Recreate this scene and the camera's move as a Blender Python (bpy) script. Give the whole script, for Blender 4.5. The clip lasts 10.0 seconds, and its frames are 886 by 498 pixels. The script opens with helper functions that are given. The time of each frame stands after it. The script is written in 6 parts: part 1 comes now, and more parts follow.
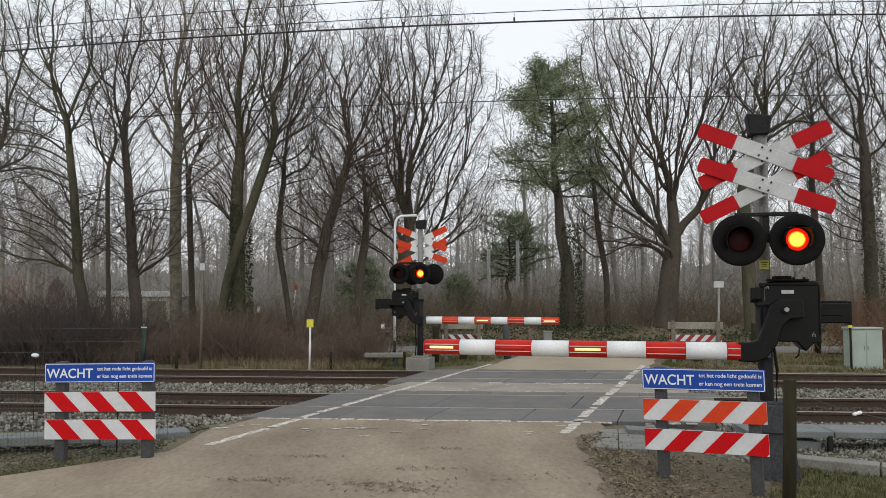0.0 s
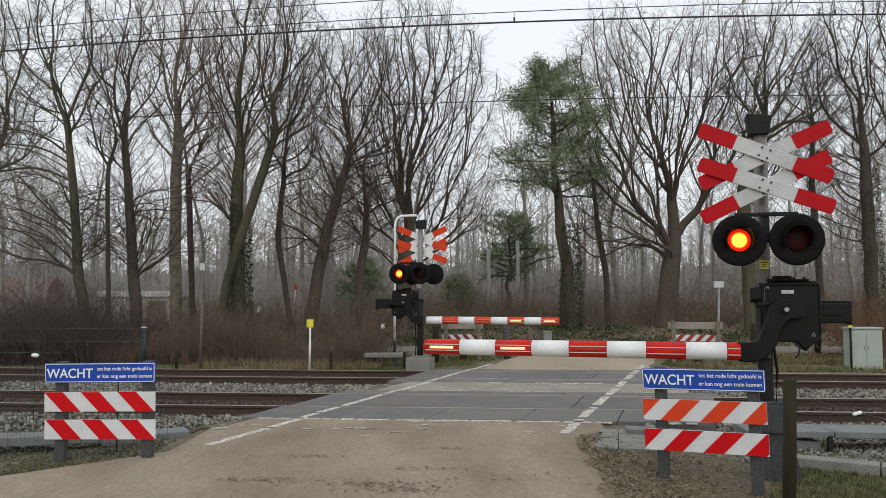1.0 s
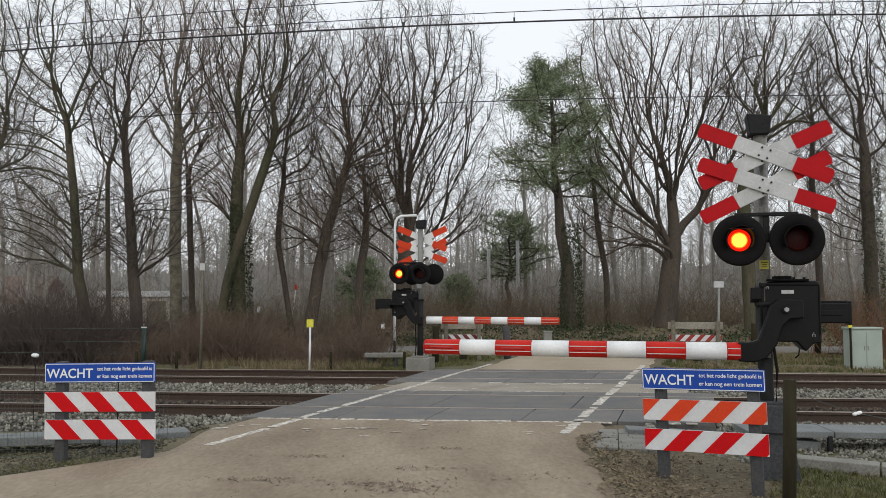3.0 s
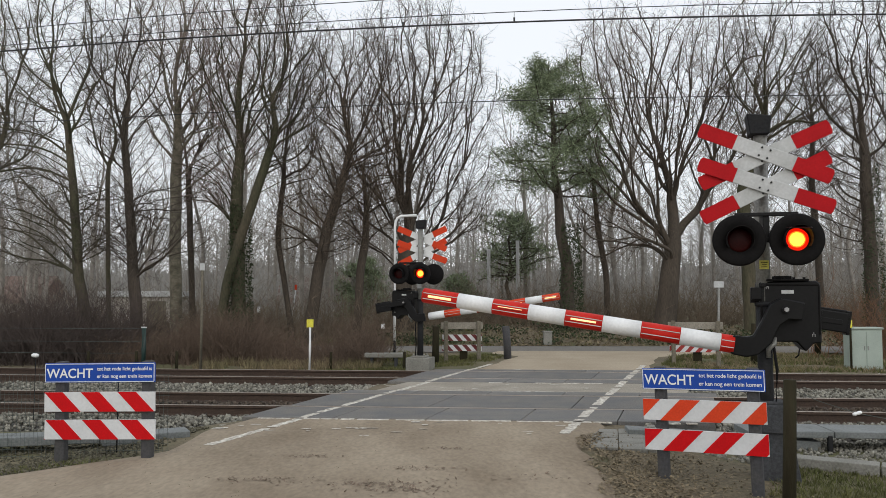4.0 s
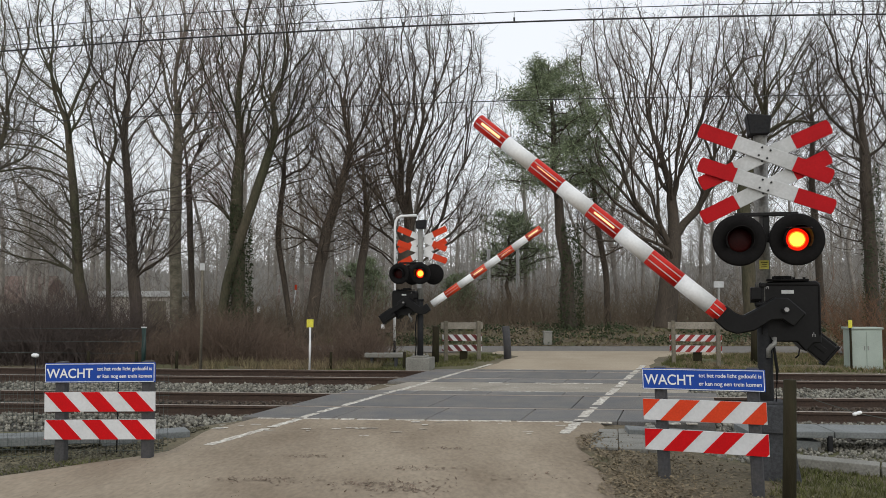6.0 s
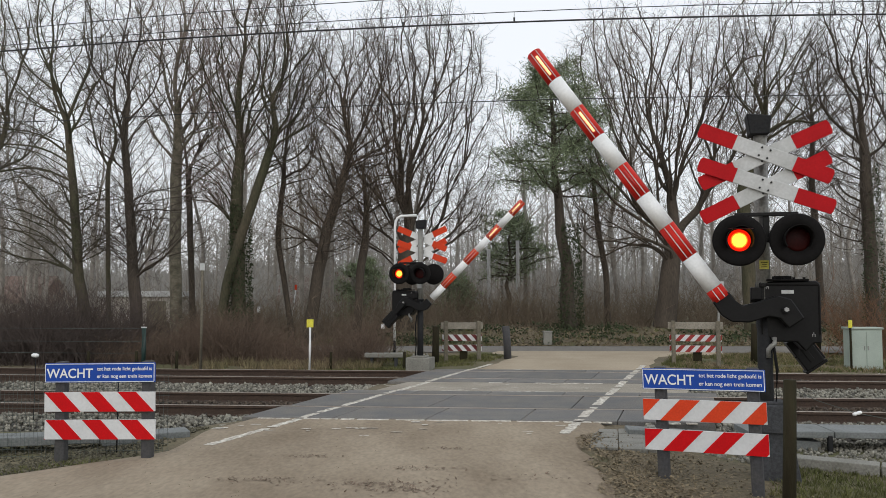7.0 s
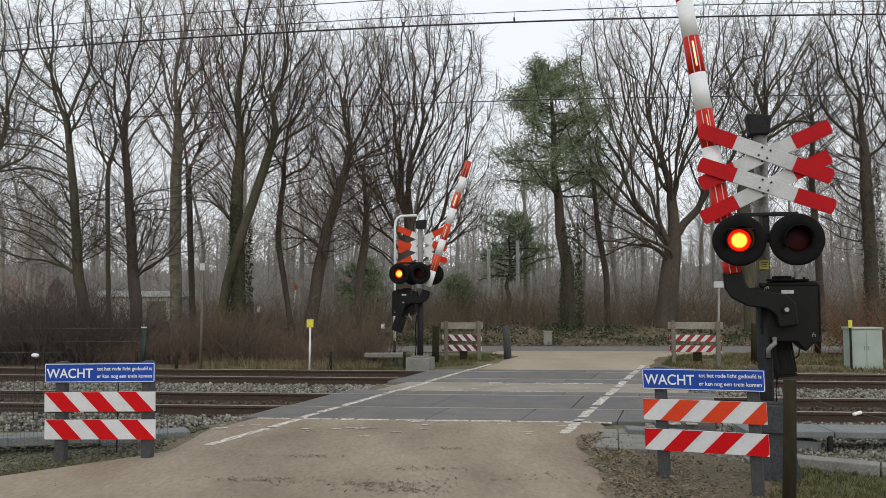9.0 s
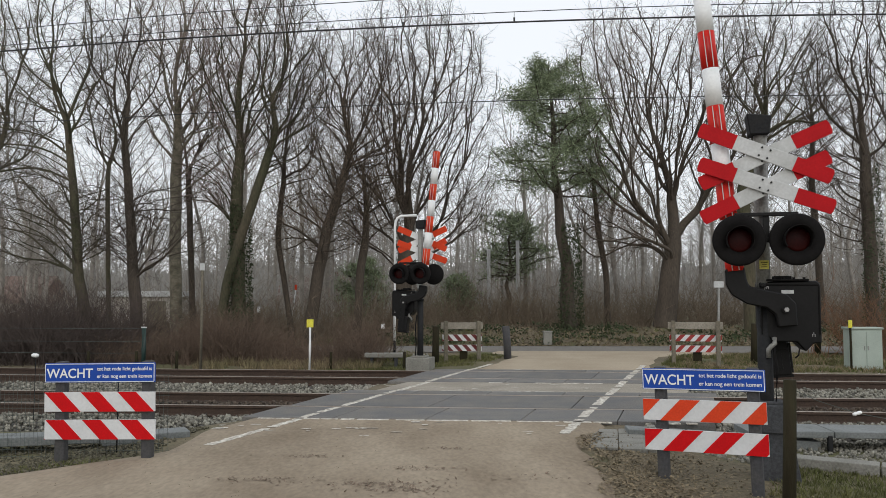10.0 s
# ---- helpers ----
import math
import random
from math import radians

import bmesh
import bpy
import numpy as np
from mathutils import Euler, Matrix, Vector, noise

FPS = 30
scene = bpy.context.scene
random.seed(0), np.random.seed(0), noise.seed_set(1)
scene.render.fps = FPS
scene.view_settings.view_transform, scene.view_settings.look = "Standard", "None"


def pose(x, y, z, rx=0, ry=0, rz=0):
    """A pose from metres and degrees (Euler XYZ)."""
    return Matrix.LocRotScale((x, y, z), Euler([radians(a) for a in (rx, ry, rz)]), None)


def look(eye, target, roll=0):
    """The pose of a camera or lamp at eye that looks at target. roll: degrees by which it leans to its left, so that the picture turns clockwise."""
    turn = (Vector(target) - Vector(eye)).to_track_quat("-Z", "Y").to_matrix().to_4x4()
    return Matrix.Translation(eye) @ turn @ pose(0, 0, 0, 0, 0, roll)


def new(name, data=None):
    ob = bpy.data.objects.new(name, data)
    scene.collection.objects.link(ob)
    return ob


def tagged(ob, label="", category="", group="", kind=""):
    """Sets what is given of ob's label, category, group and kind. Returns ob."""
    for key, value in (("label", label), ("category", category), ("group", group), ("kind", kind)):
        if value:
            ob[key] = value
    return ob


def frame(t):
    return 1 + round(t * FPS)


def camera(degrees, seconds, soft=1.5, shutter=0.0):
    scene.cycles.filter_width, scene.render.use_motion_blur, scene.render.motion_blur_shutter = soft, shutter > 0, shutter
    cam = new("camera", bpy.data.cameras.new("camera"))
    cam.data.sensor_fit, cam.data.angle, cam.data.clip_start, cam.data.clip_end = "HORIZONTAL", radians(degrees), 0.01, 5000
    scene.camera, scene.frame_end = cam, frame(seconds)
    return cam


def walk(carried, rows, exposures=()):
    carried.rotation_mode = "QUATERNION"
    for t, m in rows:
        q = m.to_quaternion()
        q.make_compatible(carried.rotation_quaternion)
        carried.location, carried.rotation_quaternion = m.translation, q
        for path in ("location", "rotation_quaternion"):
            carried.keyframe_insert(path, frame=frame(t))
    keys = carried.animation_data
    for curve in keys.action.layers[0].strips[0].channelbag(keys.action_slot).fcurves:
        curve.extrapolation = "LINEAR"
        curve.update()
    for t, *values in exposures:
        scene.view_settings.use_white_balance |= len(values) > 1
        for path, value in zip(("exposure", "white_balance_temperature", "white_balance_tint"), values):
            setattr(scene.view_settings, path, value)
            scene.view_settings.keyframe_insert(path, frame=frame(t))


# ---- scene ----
cam = camera(58.5, 10.0, soft=0.85)
walk(cam, [(0.0, pose(0, 0, 1.55, 93.52, 0, 0)), (10.0, pose(0, 0, 1.55, 93.52, 0, 0))])

# ---- light: an even, bright overcast sky ----
world = bpy.data.worlds.new("overcast_sky")
scene.world = world
world.use_nodes = True
wn, wl = world.node_tree.nodes, world.node_tree.links
wn.clear()
sky = wn.new("ShaderNodeTexSky")
sky.sky_type, sky.sun_disc = "NISHITA", False
sky.sun_elevation, sky.sun_rotation = radians(28), radians(200)
sky.air_density, sky.dust_density = 1.0, 4.0
sky_gain = wn.new("ShaderNodeMix")
sky_gain.data_type, sky_gain.blend_type = "RGBA", "MIX"
sky_gain.inputs[0].default_value = 0.86
sky_gain.inputs[7].default_value = (11.3, 11.7, 12.2, 1)
wl.new(sky.outputs[0], sky_gain.inputs[6])
wbg = wn.new("ShaderNodeBackground")
wbg.inputs[1].default_value = 0.1
wout = wn.new("ShaderNodeOutputWorld")
wl.new(sky_gain.outputs[2], wbg.inputs[0])
wl.new(wbg.outputs[0], wout.inputs[0])
sun = new("sun", bpy.data.lights.new("sun", "SUN"))
sun.data.energy, sun.data.angle, sun.data.color = 0.6, radians(40), (1.0, 0.97, 0.92)
sun.matrix_world = look((4, -12, 12), (0, 8, 0))
scene.view_settings.exposure = -0.13


# ---- materials ----
def material(name, colour, rough=0.8, metal=0.0, second=None, scale=6.0, amount=0.5, fine=60.0, fine_amount=0.25,
             bump=0.0, bump_scale=80.0, emit=None, strength=0.0, stretch=(1, 1, 1), spread=0.0, per_object=0.0, gloss=0.5):
    """Two scales of colour variation, fine relief and gloss."""
    m = bpy.data.materials.new(name)
    m.use_nodes = True
    n, l = m.node_tree.nodes, m.node_tree.links
    b = n["Principled BSDF"]
    b.inputs["Roughness"].default_value, b.inputs["Metallic"].default_value = rough, metal
    b.inputs["Specular IOR Level"].default_value = gloss
    co = n.new("ShaderNodeTexCoord")
    mp = n.new("ShaderNodeMapping")
    mp.inputs["Scale"].default_value = stretch
    l.new(co.outputs["Object"], mp.inputs[0])
    big = n.new("ShaderNodeTexNoise")
    big.inputs["Scale"].default_value, big.inputs["Detail"].default_value = scale, 6
    small = n.new("ShaderNodeTexNoise")
    small.inputs["Scale"].default_value, small.inputs["Detail"].default_value = fine, 4
    l.new(mp.outputs[0], big.inputs[0])
    l.new(mp.outputs[0], small.inputs[0])
    second = second or tuple(c * 0.6 for c in colour)
    ramp = n.new("ShaderNodeMapRange")
    ramp.inputs[1].default_value, ramp.inputs[2].default_value = 0.36, 0.66
    ramp.inputs[4].default_value = amount
    l.new(big.outputs[0], ramp.inputs[0])
    mix = n.new("ShaderNodeMix")
    mix.data_type = "RGBA"
    mix.inputs[6].default_value, mix.inputs[7].default_value = (*colour, 1), (*second, 1)
    l.new(ramp.outputs[0], mix.inputs[0])
    vary = n.new("ShaderNodeMapRange")
    vary.inputs[1].default_value, vary.inputs[2].default_value = 0.3, 0.7
    vary.inputs[3].default_value, vary.inputs[4].default_value = 1 - fine_amount, 1 + fine_amount
    l.new(small.outputs[0], vary.inputs[0])
    gain = n.new("ShaderNodeMix")
    gain.data_type, gain.blend_type = "RGBA", "MULTIPLY"
    gain.inputs[0].default_value = 1.0
    l.new(mix.outputs[2], gain.inputs[6])
    l.new(vary.outputs[0], gain.inputs[7])
    last = gain
    if spread or per_object:
        src = n.new("ShaderNodeNewGeometry") if spread else n.new("ShaderNodeObjectInfo")
        piece = n.new("ShaderNodeMapRange")
        w = spread or per_object
        piece.inputs[3].default_value, piece.inputs[4].default_value = 1 - w, 1 + w
        l.new(src.outputs["Random Per Island" if spread else "Random"], piece.inputs[0])
        last = n.new("ShaderNodeMix")
        last.data_type, last.blend_type = "RGBA", "MULTIPLY"
        last.inputs[0].default_value = 1.0
        l.new(gain.outputs[2], last.inputs[6])
        l.new(piece.outputs[0], last.inputs[7])
    l.new(last.outputs[2], b.inputs["Base Color"])
    if bump:
        bt = n.new("ShaderNodeTexNoise")
        bt.inputs["Scale"].default_value, bt.inputs["Detail"].default_value = bump_scale, 5
        l.new(mp.outputs[0], bt.inputs[0])
        bp = n.new("ShaderNodeBump")
        bp.inputs["Strength"].default_value, bp.inputs["Distance"].default_value = bump, 0.02
        l.new(bt.outputs[0], bp.inputs["Height"])
        l.new(bp.outputs[0], b.inputs["Normal"])
    if emit:
        b.inputs["Emission Color"].default_value, b.inputs["Emission Strength"].default_value = (*emit, 1), strength
    return m


DIRT_ROAD = material("dirt_road", (0.315, 0.263, 0.196), 0.92, second=(0.20, 0.158, 0.112), scale=0.9, amount=0.95, fine=26, fine_amount=0.14, bump=0.35, bump_scale=14, stretch=(1.0, 0.45, 1.0), gloss=0.25)
SAND_ROAD = material("sandy_road", (0.385, 0.325, 0.243), 0.92, second=(0.31, 0.255, 0.185), scale=0.8, amount=0.8, fine=30, fine_amount=0.15, bump=0.3, bump_scale=14, gloss=0.25)
PALE_ROAD = material("worn_asphalt", (0.32, 0.29, 0.24), 0.9, second=(0.23, 0.205, 0.165), scale=1.2, amount=0.8, fine=60, fine_amount=0.3, bump=0.4)
ASPHALT = material("asphalt", (0.15, 0.142, 0.13), 0.85, second=(0.20, 0.18, 0.15), scale=0.7, fine=90, bump=0.3)
RUBBER = material("rubber_panel", (0.112, 0.112, 0.112), 0.6, second=(0.165, 0.152, 0.132), scale=2.2, amount=0.8, fine=50, fine_amount=0.2, bump=0.25, per_object=0.10)
CONCRETE = material("concrete", (0.235, 0.23, 0.205), 0.88, second=(0.145, 0.14, 0.118), scale=3, fine=50, bump=0.25)
DARK_CONCRETE = material("dark_concrete", (0.065, 0.068, 0.073), 0.9, gloss=0.2, second=(0.045, 0.045, 0.047), scale=4, fine=50, bump=0.2)
STONE = material("ballast_stone", (0.222, 0.215, 0.18), 0.92, second=(0.13, 0.115, 0.09), scale=3, fine=30, spread=0.5)
RUST_STONE = material("rust_stained_ballast", (0.085, 0.064, 0.047), 0.95, second=(0.05, 0.039, 0.03), scale=3, fine=30, spread=0.45)
SLEEPER = material("sleeper_concrete", (0.12, 0.105, 0.09), 0.9, second=(0.075, 0.06, 0.05), scale=4, fine=40)
BALLAST_BED = material("ballast_bed", (0.06, 0.054, 0.047), 0.95, second=(0.12, 0.11, 0.095), scale=14, fine=45, fine_amount=0.5, bump=0.9, bump_scale=30)
RUST = material("rusty_rail", (0.058, 0.036, 0.025), 0.85, second=(0.036, 0.024, 0.018), scale=5, fine=40, bump=0.2)
RAIL_TOP = material("polished_rail_head", (0.36, 0.32, 0.28), 0.38, 0.85, second=(0.22, 0.16, 0.12), scale=3, fine=40, fine_amount=0.15)
WHITE_LINE = material("road_paint", (0.66, 0.64, 0.57), 0.75, second=(0.30, 0.255, 0.21), scale=16, amount=1.0, fine=35, fine_amount=0.25)
BARK = material("bark", (0.078, 0.062, 0.047), 0.95, second=(0.04, 0.033, 0.025), scale=3, fine=25, bump=0.7, bump_scale=22, stretch=(1, 1, 0.25))
GREEN_BARK = material("mossy_bark", (0.088, 0.074, 0.048), 0.95, second=(0.052, 0.056, 0.028), scale=1.4, amount=0.9, fine=20, bump=0.7, bump_scale=20, stretch=(1, 1, 0.3))
BIRCH = material("birch_bark", (0.22, 0.195, 0.145), 0.85, second=(0.085, 0.08, 0.05), scale=4, amount=0.8, fine=14, bump=0.4, stretch=(1, 1, 1.5))
TWIG = material("twigs", (0.093, 0.077, 0.063), 0.9, second=(0.066, 0.05, 0.041), scale=0.7, fine=5)
BIRCH_TWIG = material("birch_twigs", (0.27, 0.205, 0.19), 0.9, second=(0.18, 0.13, 0.12), scale=0.7, fine=5)
BROWN_TWIG = material("brown_twigs", (0.15, 0.112, 0.08), 0.9, second=(0.10, 0.075, 0.055), scale=0.7, fine=5)
# paler and greyer than near twigs: distance haze is put into the colour
HAZED_TWIG = material("haze_toned_twigs", (0.29, 0.268, 0.24), 0.95, second=(0.21, 0.19, 0.165), scale=0.3, fine=4)
SHRUB = material("bare_shrub", (0.165, 0.128, 0.088), 0.95, second=(0.105, 0.08, 0.056), scale=0.8, fine=8)
NEEDLES = material("pine_needles", (0.205, 0.25, 0.145), 0.85, second=(0.13, 0.165, 0.09), scale=1.0, fine=6, spread=0.4)
IVY = material("ivy_leaves", (0.05, 0.066, 0.032), 0.8, second=(0.034, 0.046, 0.022), scale=1.5, fine=8, spread=0.25, gloss=0.2)
GRASS = material("grass_blades", (0.088, 0.102, 0.029), 0.88, second=(0.14, 0.125, 0.048), scale=0.9, amount=0.8, fine=5, spread=0.35)
DRY_GRASS = material("dry_grass", (0.27, 0.21, 0.13), 0.9, second=(0.16, 0.14, 0.07), scale=0.7, amount=0.9, fine=4, spread=0.3)
LEAF = material("fallen_leaves", (0.155, 0.122, 0.075), 0.88, second=(0.23, 0.185, 0.115), scale=4, fine=20, spread=0.35)
RED = material("red_reflective", (0.56, 0.006, 0.009), 0.55, second=(0.46, 0.006, 0.009), scale=7, fine=60, fine_amount=0.08, gloss=0.12)
CROSS_RED = material("cross_red", (0.44, 0.008, 0.012), 0.55, second=(0.36, 0.008, 0.012), scale=6, fine=60, fine_amount=0.08, gloss=0.12)
FADED_RED = material("faded_red", (0.64, 0.060, 0.018), 0.55, second=(0.56, 0.04, 0.014), scale=5, fine=60, fine_amount=0.08, gloss=0.15)
WHITE = material("white_paint", (0.78, 0.79, 0.79), 0.42, second=(0.69, 0.70, 0.69), scale=5, amount=0.3, fine=40, fine_amount=0.06)
PANEL_WHITE = material("panel_white", (0.63, 0.64, 0.65), 0.5, second=(0.54, 0.55, 0.55), scale=5, amount=0.5, fine=40, fine_amount=0.06, gloss=0.3)
GREY_WHITE = material("weathered_white", (0.52, 0.53, 0.53), 0.5, second=(0.40, 0.41, 0.40), scale=4, amount=0.8, fine=40, fine_amount=0.08)
BLUE = material("blue_enamel", (0.010, 0.062, 0.35), 0.45, second=(0.010, 0.052, 0.29), scale=4, fine=40, fine_amount=0.06, gloss=0.25)
BLACK = material("black_coating", (0.0045, 0.0045, 0.005), 0.42, second=(0.009, 0.009, 0.009), scale=6, fine=40, gloss=0.2, bump=0.06, bump_scale=120)
MATT_BLACK = material("matt_black", (0.006, 0.0055, 0.0055), 0.75, second=(0.010, 0.009, 0.009), scale=6, fine=40, gloss=0.15)
STEEL = material("galvanised_steel", (0.25, 0.25, 0.235), 0.55, 0.35, second=(0.19, 0.185, 0.16), scale=5, fine=50)
DARK_STEEL = material("dark_steel", (0.016, 0.017, 0.019), 0.65, 0.0, gloss=0.15, second=(0.026, 0.025, 0.023), scale=6, fine=40)
BOLT = material("bolt_steel", (0.35, 0.35, 0.35), 0.4, 0.7)
WOOD = material("weathered_wood", (0.034, 0.028, 0.017), 0.95, gloss=0.15, second=(0.022, 0.023, 0.011), scale=5, amount=0.8, fine=20, bump=0.5, stretch=(1, 1, 0.2))
GREY_WOOD = material("grey_timber", (0.17, 0.15, 0.115), 0.9, second=(0.13, 0.12, 0.085), scale=5, fine=25, bump=0.4)
YELLOW = material("yellow_plate", (0.75, 0.68, 0.06), 0.5)
PALE_GREEN = material("pale_green_cabinet", (0.36, 0.42, 0.37), 0.6, second=(0.27, 0.32, 0.28), scale=3, fine=40, fine_amount=0.08)
GREEN_POST = material("green_post", (0.012, 0.038, 0.032), 0.5)
WIRE = material("wire", (0.05, 0.05, 0.052), 0.6, 0.4)
FENCE_WIRE = material("fence_wire", (0.09, 0.11, 0.10), 0.6, 0.4)
ROOF = material("clay_roof", (0.17, 0.115, 0.095), 0.85, second=(0.13, 0.095, 0.08), scale=2, fine=10)
HOUSE_WALL = material("house_wall", (0.42, 0.39, 0.35), 0.85, second=(0.33, 0.3, 0.27), scale=1, fine=8)
WINDOW_DARK = material("window_glass", (0.03, 0.035, 0.04), 0.1)
LAMP_ON = material("lit_red_lamp", (0.5, 0.03, 0.01), 0.4, emit=(1.0, 0.012, 0.002), strength=0.95)
LAMP_CORE = material("lit_lamp_core", (0.6, 0.3, 0.1), 0.4, emit=(1.0, 0.55, 0.04), strength=2.6)
LAMP_RIM = material("lit_lamp_rim", (0.6, 0.15, 0.05), 0.4, emit=(1.0, 0.20, 0.012), strength=1.7)
LENS_OFF = material("dark_red_lens", (0.030, 0.0025, 0.0025), 0.45, gloss=0.12)
STRIP_ON = material("lit_boom_lamp", (0.6, 0.4, 0.2), 0.4, emit=(1.0, 0.60, 0.26), strength=1.5)
STRIP_OFF = material("boom_lamp_lens", (0.42, 0.02, 0.015), 0.3)


# ---- mesh helpers ----
def mesh_of(bm, mats, name, smooth=False):
    me = bpy.data.meshes.new(name)
    bm.to_mesh(me)
    bm.free()
    for m in mats if isinstance(mats, (list, tuple)) else [mats]:
        me.materials.append(m)
    if smooth:
        me.polygons.foreach_set("use_smooth", [True] * len(me.polygons))
    return me


def part(name, bm, mat, parent=None, label="", at=None, smooth=False):
    ob = new(name, mesh_of(bm, mat, name, smooth))
    if parent is not None:
        ob.parent = parent
    if at is not None:
        ob.matrix_basis = at
    if label:
        ob["label"] = label
    return ob


def thing(name, m=None):
    ob = new(name)
    ob.empty_display_size = 0.2
    if m is not None:
        ob.matrix_basis = m
    return ob


def box(bm, cx, cy, cz, sx, sy, sz, bevel=0.0, m=None, mat=0):
    """A box by centre and size, its edges bevelled."""
    t = Matrix.Translation((cx, cy, cz)) @ Matrix.Diagonal((sx, sy, sz, 1))
    if m is not None:
        t = m @ t
    r = bmesh.ops.create_cube(bm, size=1.0, matrix=t)
    vs = r["verts"]
    faces = {f for v in vs for f in v.link_faces}
    for f in faces:
        f.material_index = mat
    if bevel:
        edges = list({e for v in vs for e in v.link_edges})
        bmesh.ops.bevel(bm, geom=edges, offset=bevel, segments=2, affect="EDGES", profile=0.5, clamp_overlap=True)
    return bm


def tube(bm, a, b, r0, r1=None, seg=12, caps=True, mat=0):
    """A round bar from a to b."""
    a, b = Vector(a), Vector(b)
    d = b - a
    m = Matrix.Translation((a + b) / 2) @ d.to_track_quat("Z", "Y").to_matrix().to_4x4()
    r = bmesh.ops.create_cone(bm, cap_ends=caps, segments=seg, radius1=r0, radius2=r0 if r1 is None else r1, depth=d.length, matrix=m)
    for f in {f for v in r["verts"] for f in v.link_faces}:
        f.material_index = mat
        f.smooth = len(f.verts) == 4
    return bm


def bent_tube(bm, pts, r, seg=10):
    """A round bar along a line of points."""
    pts = [Vector(p) for p in pts]
    rings = []
    for i, p in enumerate(pts):
        d = (pts[min(i + 1, len(pts) - 1)] - pts[max(i - 1, 0)]).normalized()
        q = d.to_track_quat("Z", "Y").to_matrix()
        rr = r[i] if isinstance(r, (list, tuple)) else r
        rings.append([bm.verts.new(p + q @ Vector((math.cos(2 * math.pi * k / seg) * rr, math.sin(2 * math.pi * k / seg) * rr, 0))) for k in range(seg)])
    for r0, r1 in zip(rings, rings[1:]):
        for k in range(seg):
            f = bm.faces.new((r0[k], r0[(k + 1) % seg], r1[(k + 1) % seg], r1[k]))
            f.smooth = True
    bm.faces.new(rings[0][::-1])
    bm.faces.new(rings[-1])
    return bm


def prism(bm, outline, thick, m=None, mat=0, bevel=0.0):
    """A plate: an outline of (x, z) pairs in the xz plane, thick along y, centred."""
    m = m or Matrix()
    front = [bm.verts.new(m @ Vector((x, -thick / 2, z))) for x, z in outline]
    back = [bm.verts.new(m @ Vector((x, thick / 2, z))) for x, z in outline]
    fs = [bm.faces.new(front), bm.faces.new(back[::-1])]
    n = len(outline)
    for i in range(n):
        fs.append(bm.faces.new((front[i], back[i], back[(i + 1) % n], front[(i + 1) % n])))
    for f in fs:
        f.material_index = mat
    bmesh.ops.recalc_face_normals(bm, faces=fs)
    if bevel:
        bmesh.ops.bevel(bm, geom=list({e for f in fs for e in f.edges}), offset=bevel, segments=1, affect="EDGES", clamp_overlap=True)
    return bm


def lathe(bm, profile, m=None, seg=24, mat=0):
    """A turned shape about the local y axis: profile of (radius, y)."""
    m = m or Matrix()
    rings = []
    for r, y in profile:
        rings.append([bm.verts.new(m @ Vector((r * math.cos(2 * math.pi * k / seg), y, r * math.sin(2 * math.pi * k / seg)))) for k in range(seg)])
    fs = []
    for r0, r1 in zip(rings, rings[1:]):
        for k in range(seg):
            f = bm.faces.new((r0[k], r0[(k + 1) % seg], r1[(k + 1) % seg], r1[k]))
            f.smooth, f.material_index = True, mat
            fs.append(f)
    return bm


def raw_mesh(name, verts, faces, mats, smooth=False, slots=None):
    """A mesh from arrays; all faces have the same number of corners."""
    me = bpy.data.meshes.new(name)
    verts, faces = np.asarray(verts, np.float32), np.asarray(faces, np.int32)
    k = faces.shape[1]
    me.vertices.add(len(verts))
    me.vertices.foreach_set("co", verts.ravel())
    me.loops.add(faces.size)
    me.loops.foreach_set("vertex_index", faces.ravel())
    me.polygons.add(len(faces))
    me.polygons.foreach_set("loop_start", np.arange(0, faces.size, k, dtype=np.int32))
    if smooth:
        me.polygons.foreach_set("use_smooth", np.ones(len(faces), bool))
    if slots is not None:
        me.polygons.foreach_set("material_index", np.asarray(slots, np.int32))
    me.update(calc_edges=True)
    me.validate()
    for m in mats if isinstance(mats, (list, tuple)) else [mats]:
        me.materials.append(m)
    return me


def tube_arrays(lines, radii, sides=3):
    """Corners and faces of many tapering bars at once: lines (n, p, 3), radii (n, p)."""
    P, R = np.asarray(lines, float), np.asarray(radii, float)
    n, p, _ = P.shape
    D = np.gradient(P, axis=1)
    D /= np.linalg.norm(D, axis=2, keepdims=True) + 1e-9
    up = np.where(np.abs(D[..., 2:3]) > 0.9, np.array([1.0, 0, 0]), np.array([0, 0, 1.0]))
    U = np.cross(D, up)
    U /= np.linalg.norm(U, axis=2, keepdims=True) + 1e-9
    V = np.cross(D, U)
    a = np.arange(sides) * 2 * np.pi / sides
    verts = P[:, :, None, :] + R[:, :, None, None] * (np.cos(a)[None, None, :, None] * U[:, :, None, :] + np.sin(a)[None, None, :, None] * V[:, :, None, :])
    idx = np.arange(n * p * sides).reshape(n, p, sides)
    nxt = np.roll(idx, -1, axis=2)
    quads = np.stack([idx[:, :-1], nxt[:, :-1], nxt[:, 1:], idx[:, 1:]], axis=-1).reshape(-1, 4)
    return verts.reshape(-1, 3), quads


def tubes_mesh(name, lines, radii, mat, sides=3):
    v, q = tube_arrays(lines, radii, sides)
    return raw_mesh(name, v, q, mat, smooth=True)


# ---- the lie of the land ----
# the road runs 19.4 degrees off the view's line, the tracks cross it at an angle
def road_x(y, lateral):
    """x at distance y, lateral metres (along x) from the road's left edge line."""
    return -5.53 + 0.352 * y + lateral


def track_y(x, offset):
    return offset - 0.08 * x


